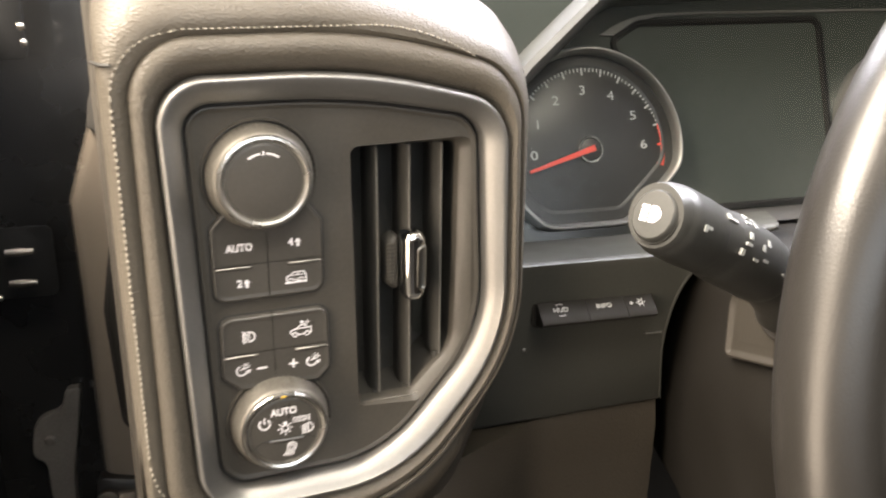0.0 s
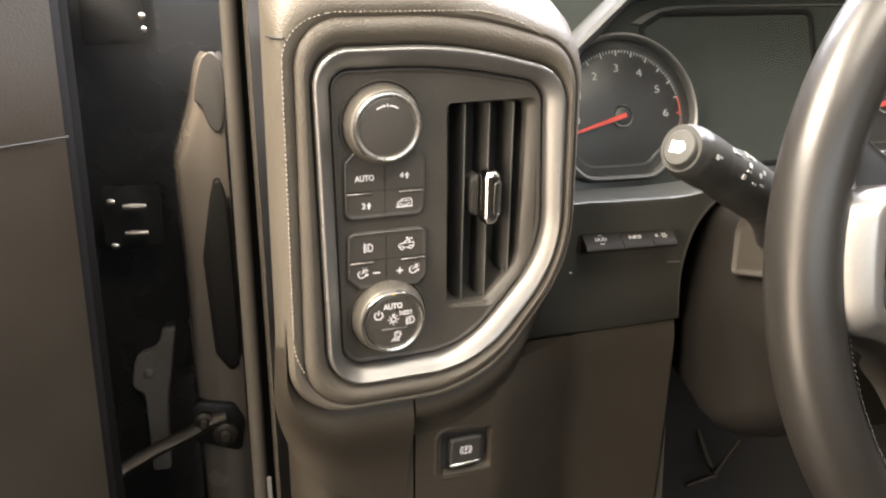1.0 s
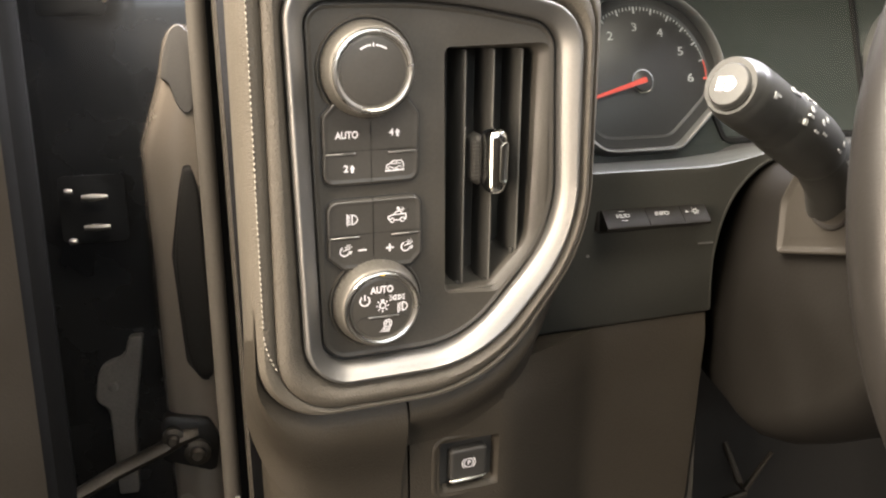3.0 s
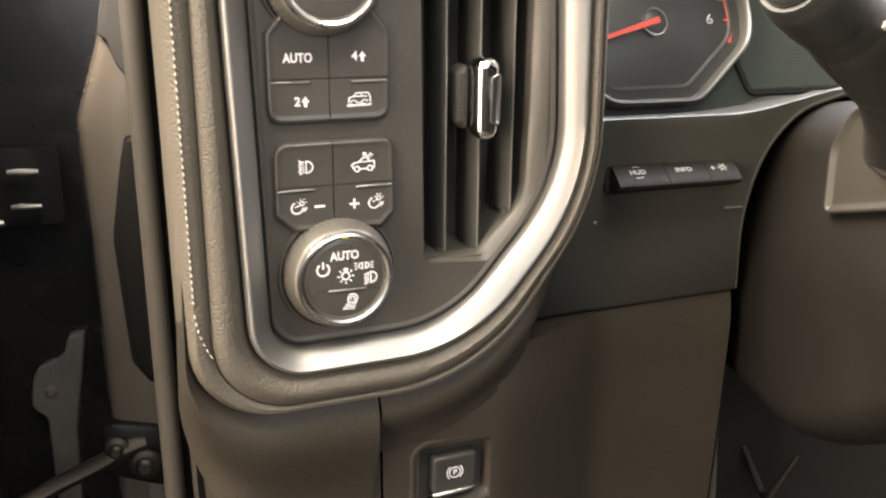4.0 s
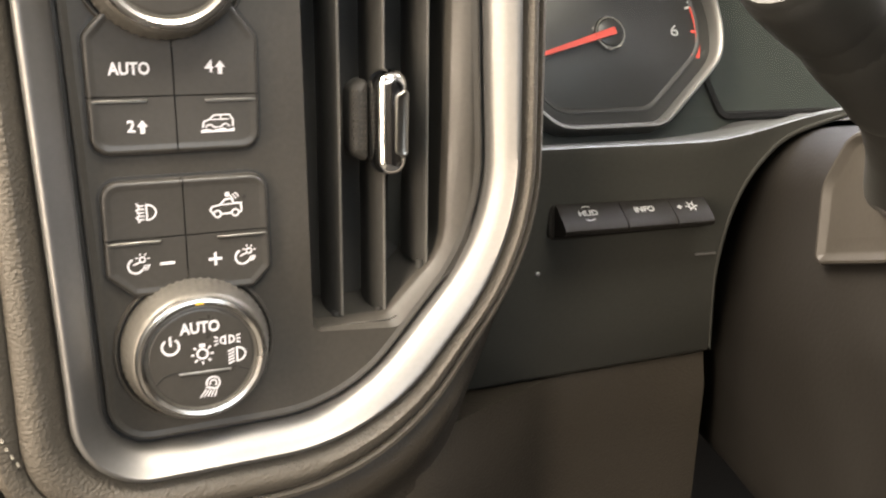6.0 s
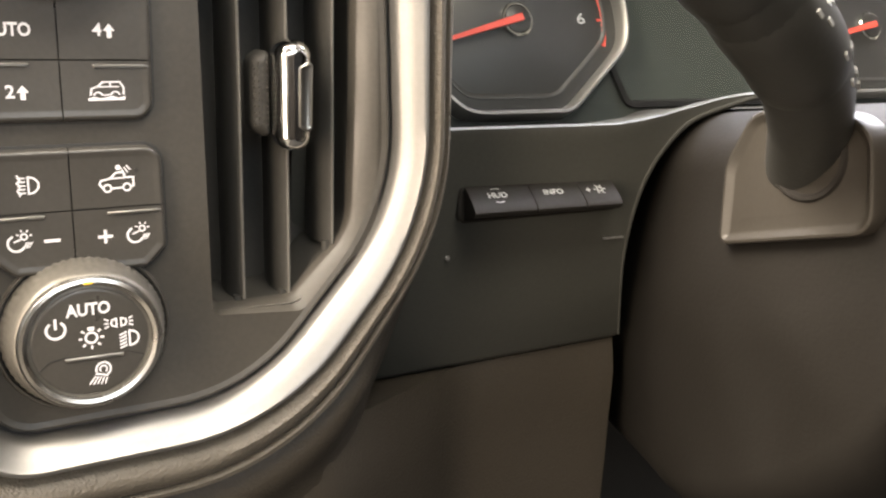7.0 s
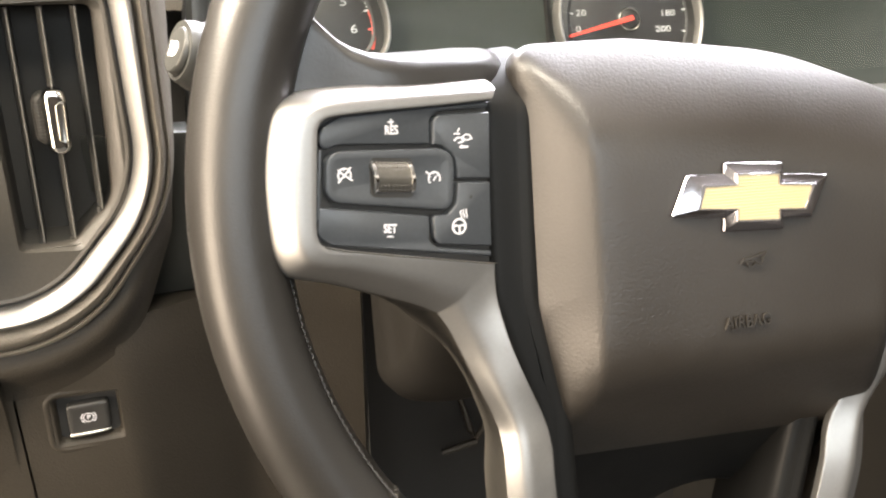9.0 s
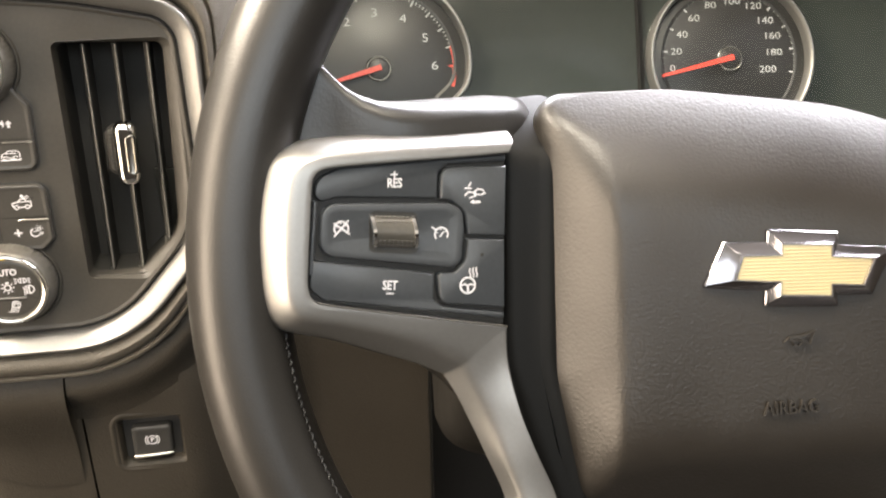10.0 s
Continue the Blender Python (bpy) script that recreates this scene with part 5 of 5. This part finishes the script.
def drum(u, v, r, k=20):
    return [(u, v + r * math.sin(a), -2.2 + r * math.cos(a)) for a in (math.pi * (-0.5 + i / k) for i in range(k + 1))]


ROLLER = surface("roller_plastic", (0.13, 0.122, 0.108), 0.34, metal=0.55, fine=0.2)
part("roller_well", Shape().slab([(-22.4, -5.8, 2), (-4.4, -8.8, 2), (-3.4, 6.0, 2), (-20.8, 8.8, 2)], [(0, 1.2), (0, 1.75), (-0.4, 1.7)], 4), BLACK, base, frame=SPOKE)
part("thumb_roller", Shape().loft([drum(u, -1.9 - 0.16 * u, r) for u, r in ((-20.6, 6.0), (-20.0, 6.7), (-5.6, 6.7), (-5.0, 6.0))], False), ROLLER, base, "ribbed thumb roller", SPOKE)
for u in (-20.3, -5.3):
    part("roller_cheek", Shape().loft([drum(u + d, -1.9 - 0.16 * u, r) for d, r in ((-0.9, 6.5), (-0.6, 7.3), (0.6, 7.3), (0.9, 6.5))], False), CHROME, base, "bright roller cheek", SPOKE)
ribs = Shape()
for i in range(9):
    a = math.pi * (-0.36 + 0.09 * i)
    for j in range(8):
        u = -19.0 + 1.62 * j
        if abs(i - 4) > 1:
            ribs.loft([[(u + x, -1.9 - 0.16 * u + r * math.sin(a + y), -2.2 + r * math.cos(a + y)) for x, y in ((0, 0), (1.0, 0), (1.0, 0.14), (0, 0.14))] for r in (6.6, 7.0)], True, False, True)
tagged(part("roller_ribs", ribs, VANE, base, "raised dots on the roller", SPOKE), kind="stuff")
MU, MM2, MK = 1.45, 1.3, 1.85
part("res_mark", joined(lettering("RES", 4.6, -10.5, 17.3, MU, tilt=-6, squeeze=0.78, bold=0.1), Shape().stroke([(-11.5, 20.5), (-9.0, 20.3)], 0.6, MU).stroke([(-10.3, 19.2), (-10.1, 21.6)], 0.6, MU)), WHITE, base, frame=SPOKE)
part("set_mark", joined(lettering("SET", 4.6, -16.1, -18.8, MU, tilt=-10, squeeze=0.78, bold=0.1), Shape().stroke([(-17.8, -21.4), (-15.0, -21.9)], 0.6, MU)), WHITE, base, frame=SPOKE)


def cruise(u, v, cross):
    s = Shape().stroke(arc(u, v, 2.5, -35, 215, 18), 0.65, MM2).stroke([(u - 0.6, v - 0.8), (u + 1.0, v + 0.9)], 0.6, MM2)
    for a in (30, 90, 150):
        s.stroke([(u + 1.6 * math.cos(radians(a)), v + 1.6 * math.sin(radians(a))), (u + 2.5 * math.cos(radians(a)), v + 2.5 * math.sin(radians(a)))], 0.4, MM2)
    if cross:
        s.stroke([(u - 2.9, v + 2.6), (u + 2.9, v - 2.4)], 0.6, MM2).stroke([(u + 2.9, v + 2.6), (u - 2.9, v - 2.4)], 0.6, MM2)
    else:
        s.stroke([(u - 3.4, v + 3.2), (u - 1.9, v + 1.9)], 0.6, MM2)
    return s


part("cancel_mark", cruise(-31.4, 3.8, True), WHITE, base, frame=SPOKE)
part("cruise_mark", cruise(5.2, -3.1, False), WHITE, base, frame=SPOKE)
gap = Shape().stroke([(15.4, 9.8), (17.0, 11.0), (19.0, 10.6), (19.6, 9.2), (17.2, 8.8)], 0.6, MK).stroke([(19.6, 10.9), (20.8, 11.7), (22.6, 11.2), (23.4, 9.8), (21.6, 9.4), (19.8, 9.9)], 0.6, MK, True).stroke([(15.6, 12.6), (18.4, 12.2)], 0.55, MK).stroke([(18.4, 14.4), (17.2, 12.9)], 0.55, MK)
gap.stroke([(18.2, 7.2), (21.4, 6.8)], 0.9, MK).stroke([(18.8, 7.9), (17.8, 7.2), (18.8, 6.5)], 0.5, MK)
part("gap_mark", gap, WHITE, base, frame=SPOKE)
heat = Shape().stroke(arc(13.4, -23.2, 2.9, 0, 360, 20)[:-1], 0.75, MK, True).stroke([(10.8, -22.8), (12.4, -22.6), (13.4, -23.4), (14.4, -22.9), (16.0, -23.4)], 0.7, MK).stroke([(13.4, -23.6), (13.3, -25.8)], 0.8, MK)
for d in range(3):
    heat.stroke([(14.6 + 1.3 * d, -20.6), (15.0 + 1.3 * d, -19.4), (14.5 + 1.3 * d, -18.3), (15.0 + 1.3 * d, -17.0)], 0.5, MK)
part("heat_mark", heat, WHITE, base, frame=SPOKE)
part("key_lamp", Shape().dot(20.1, -12.7, 0.7, MK), BLACK, base, frame=SPOKE)
# the opposite spoke is the mirror image, a little lower because the wheel is turned slightly
MIRROR = Matrix.Translation((-9, 0, -16)) @ Matrix.Rotation(radians(-13), 4, "Z")
to_wheel = WHEEL.inverted() @ SPOKE
part("spoke_trim", spoke_trim().moved(to_wheel).mirrored().moved(MIRROR), SATIN, wheel, "satin silver spoke trim", WHEEL, 30)
part("spoke_flank", spoke_trim(True).moved(to_wheel).mirrored().moved(MIRROR), FLANK, wheel, "dark flank under the silver spoke", WHEEL, 40)
part("button_base", Shape().slab(HOLE, [(0.4, -8), (0.4, -0.5)], 8).moved(to_wheel).mirrored().moved(MIRROR), BLACK, wheel, frame=WHEEL)
part("hub_shoulder", shoulder_shape().mirrored().moved(MIRROR), HUBBLACK, wheel, frame=WHEEL)

# ---- open driver's door and hinge pillar ----
pill = thing("hinge_pillar", "glossy brown painted hinge pillar of the body", "pillar", (-0.11, 0.79, 0.6), kind="structure")
# its outline narrows upwards: height, door side, cabin side
PILLAR = ((0.46, -0.1440, -0.0950), (1.15, -0.1442, -0.0950), (1.245, -0.1446, -0.0955), (1.2585, -0.1440, -0.0955), (1.2724, -0.1390, -0.0952), (1.2946, -0.1316, -0.0948), (1.3193, -0.1230, -0.0944), (1.3391, -0.1190, -0.0946), (1.3520, -0.1155, -0.0955), (1.3605, -0.1115, -0.0970), (1.3655, -0.1070, -0.1000))
part("pillar_skin", Shape().loft([[(x, y, z) for x, y in ((l - 0.010, 0.86), (l - 0.004, 0.80), (l, 0.7865), (l + 0.0035, 0.7795), (l + 0.009, 0.7768), (r - 0.004, 0.7752), (r - 0.001, 0.7762), (r, 0.7795), (r + 0.002, 0.86))] for z, l, r in PILLAR], False), PAINT, pill)
# black box supplies the shade deep in the hinge gap
part("shadow_gap", Shape().box((-0.26, 0.86, 0.46), (-0.06, 0.88, 1.62)), GAPBLACK, pill)
part("fender_edge", Shape().loft([[(x, y, z) for x, y in ((-0.16, 0.87), (-0.21, 0.862), (-0.40, 0.86), (-0.40, 0.90))] for z in (0.46, 1.0, 1.60)], False), GAPBLACK, pill)
CAPGREY = surface("grey_brown_cap", (0.060, 0.055, 0.049), 0.5, vary=0.15, fine=0.3)
TO_WALL = Matrix(((1, 0, 0, 0), (0, 0, -1, 0), (0, 1, 0, 0), (0, 0, 0, 1)))
CAP = [(-0.0960, 1.2973, 0.008), (-0.0934, 1.3275, 0.03), (-0.0950, 1.3573, 0.02), (-0.1035, 1.3680, 0.008), (-0.1128, 1.3620, 0.012), (-0.1200, 1.3395, 0.02), (-0.1232, 1.3205, 0.002), (-0.1172, 1.3173, 0.02), (-0.1118, 1.2979, 0.02), (-0.1029, 1.2870, 0.006)]
part("pillar_cap", Shape().slab(CAP, [(0, -0.80), (0, -0.7735), (-0.0008, -0.7726)], 6).moved(TO_WALL), CAPGREY, pill, "dark grey rounded cap")
# plate and bolt are made up for the pale patch in the gap
bracket = Shape().slab([(-0.168, 1.068, 0.003), (-0.182, 1.067, 0.006), (-0.188, 1.046, 0.014), (-0.213, 1.040, 0.020), (-0.219, 1.002, 0.022), (-0.2065, 0.9945, 0.01), (-0.206, 0.90, 0.003), (-0.187, 0.90, 0.003), (-0.183, 0.981, 0.03), (-0.1736, 1.032, 0.02)], [(0, -0.858), (0, -0.846), (-0.0015, -0.8445)], 6).moved(TO_WALL)
GAPGREY = surface("pale_gap_grey", (0.115, 0.105, 0.094), 0.45, vary=0.25)
mount = thing("pale_gap_plate", "grey plate added for a pale patch in the hinge gap", "bracket", (-0.197, 0.846, 0.90))
part("plate", bracket, GAPGREY, mount)
part("bolt", Shape().lathe(0, 0, [(5.5, -2), (5.5, 0.6), (4.6, 1.2), (4.2, 3.4), (3.0, 4.0), (0.2, 4.0)], 16), GAPGREY, mount, "bolt head added to the plate", basis((-0.2005, 0.8446, 1.018), (1, 0, 0), (0, 0, 1)) @ MM)
SEAL = [(-0.0838, 0.590, 0.50), (-0.0838, 0.590, 1.0), (-0.0832, 0.590, 1.15), (-0.0828, 0.590, 1.25), (-0.0822, 0.588, 1.36), (-0.080, 0.580, 1.60)]
weather = thing("door_seal", "brown-grey flocked door seal along the dash end", "seal", SEAL[0])
part("bulb", Shape().sweep(SEAL, 0.0063, 18), surface("flocked_seal", (0.058, 0.052, 0.044), 0.75, spec=0.25, fine=0.6), weather)
part("carrier", Shape().sweep([(x + 0.007, y + 0.016, z) for x, y, z in SEAL], 0.0085, 10), SHUT, weather, "dull black carrier strip")
alone("pillar_trim", Shape().loft([[(x, y, z) for x, y in ((-0.0715, 0.62), (-0.0712, 0.566), (-0.0702, 0.5605), (-0.0680, 0.5595), (-0.0667, 0.563), (-0.0660, 0.574), (-0.055, 0.60))] for z in (0.50, 1.0, 1.3, 1.62)], False), LOWER, "dark plastic trim strip beside the door seal", "trim", kind="structure")
alone("trim_slot", Shape().box((-0.0775, 0.4585, 1.063), (-0.0745, 0.4605, 1.080)), SATIN, "thin bright clip at the dash end", "clip")

door = thing("driver_door", "open driver's door with plain brown inner trim", "door", (-0.21, 0.66, 0.5))
along = Vector((-0.80, -0.60, 0)).normalized()
outw = Vector((-0.60, 0.80, 0)).normalized()


def door_pt(a, d, z):
    p = Vector((-0.180, 0.507, 0)) + along * a + outw * d
    return (p.x, p.y, z)


skin = Shape().loft([[door_pt(a, d, z) for a, d in ((0.012, 0.004), (0.035, 0.0), (0.20, -0.012), (0.60, -0.015), (1.0, 0.0), (1.0, 0.06))] for z in (0.50, 0.80, 1.0, 1.12, 1.26, 1.37, 1.42, 1.44)], False)
part("inner_trim", skin, DOORSKIN, door)
part("edge_return", Shape().loft([[door_pt(a, d, z) for a, d in ((0.01, 0.12), (-0.003, 0.030), (0.001, 0.014), (0.012, 0.004))] for z in (0.50, 1.0, 1.44)], False), SHUT, door)
part("trim_crease", Shape().sweep([door_pt(0.012, -0.0004, 1.322), door_pt(0.2, -0.0135, 1.316), door_pt(0.5, -0.016, 1.31)], 0.0007, 6), SMOOTH, door)
part("shut_face", Shape().loft([[(-0.330, 0.60, z), (-0.212, 0.64, z), (-0.206, 0.648, z), (-0.209, 0.66, z), (-0.245, 0.84, z), (-0.30, 0.86, z)] for z in (0.48, 1.0, 1.44)], False), SHUT, door)


def hinge(z, pins):
    turn = Matrix(((1, 0, 0, 0), (0, 0, -1, 0), (0, 1, 0, 0), (0, 0, 0, 1)))
    h = part("hinge", Shape().slab([(-0.222, z - 0.030, 0.006), (-0.165, z - 0.030, 0.006), (-0.165, z + 0.032, 0.006), (-0.222, z + 0.032, 0.006)], [(0, -0.80), (0, -0.7985), (-0.001, -0.798)], 4).moved(turn), HINGE, door, "black door hinge")
    for x, dz, w in pins:
        part("pin", Shape().sweep([(x, 0.783, z + dz), (x + 0.4 * w, 0.783, z + dz), (x + w, 0.783, z + dz)], [0.0026, 0.0034, 0.0022], 10), STEEL, h, "bright steel pin")


hinge(1.2045, ((-0.200, 0.014, 0.022), (-0.200, -0.013, 0.022), (-0.214, 0.020, 0.007), (-0.214, -0.0245, 0.007)))
hinge(1.405, ((-0.1668, -0.004, 0.005), (-0.1655, -0.0165, 0.004)))
chk = thing("door_check", "steel door check arm with bolt and rubber boot", "door check", (-0.125, 0.775, 0.95))
part("arm", Shape().sweep([(-0.118, 0.768, 0.992), (-0.135, 0.765, 0.990), (-0.150, 0.762, 0.982), (-0.19, 0.755, 0.968), (-0.25, 0.735, 0.945)], [0.008, 0.011, 0.0095, 0.0090, 0.0085], 10, flat=0.75), DULL, chk)
for (bx, bz), r in (((-0.1398, 0.9925), 8), ((-0.1190, 0.9760), 10.5)):
    part("bolt", Shape().lathe(0, 0, [(r + 2, -6), (r + 2, 0), (r, 1), (r * 0.75, 1.4), (r * 0.7, 6), (r * 0.45, 8)], 14), DULL, chk, "dull steel bolt head", basis((bx, 0.757, bz), (1, 0, 0), (0, 0, 1)) @ MM)
part("bracket", Shape().slab([(-0.152, 0.968, 0.006), (-0.104, 0.950, 0.006), (-0.098, 0.985, 0.010), (-0.108, 1.004, 0.008), (-0.150, 1.012, 0.008)], [(0, -0.785), (0, -0.768), (-0.002, -0.766)], 4).moved(TO_WALL), surface("brown_primed_steel", (0.014, 0.012, 0.010), 0.5, metal=0.2, vary=0.3, fine=0.5), chk)
BOOT = [(-0.123, 1.06, 0.012), (-0.101, 1.026, 0.008), (-0.095, 1.066, 0.02), (-0.0965, 1.225, 0.02), (-0.108, 1.258, 0.008), (-0.1170, 1.2214, 0.03), (-0.1275, 1.163, 0.03)]
boot = thing("harness_boot", "dark elongated rubber cover on the pillar", "cover", (-0.11, 0.774, 1.03))
part("flange", Shape().slab(BOOT, [(0, -0.79), (0, -0.7762), (-0.0008, -0.7754)], 6).moved(TO_WALL), RUBBER, boot)
part("body", Shape().slab([(x, z, r) for x, z, r in BOOT], [(-0.0022, -0.778), (-0.0022, -0.7738), (-0.0032, -0.7722), (-0.0050, -0.7715)], 6).moved(TO_WALL), RUBBER, boot, "raised rubber body")

# ---- pedal ----
PEDALSTEEL = surface("dull_coated_steel", (0.075, 0.066, 0.054), 0.5, metal=0.6, vary=0.3, fine=0.6)
ped = thing("brake_pedal", "pale steel pedal bracket in the dark footwell", "pedal", (0.35, 0.62, 0.9))
part("bracket", Shape().sweep([(0.345, 0.62, 0.99), (0.353, 0.606, 0.957), (0.356, 0.604, 0.948), (0.38, 0.60, 0.985)], [0.0025, 0.0034, 0.0034, 0.002], 8), PEDALSTEEL, ped)
part("pad", Shape().sweep([(0.325, 0.60, 0.942), (0.345, 0.60, 0.947), (0.357, 0.602, 0.948)], [0.0032, 0.0036, 0.0036], 8), PEDALSTEEL, ped)
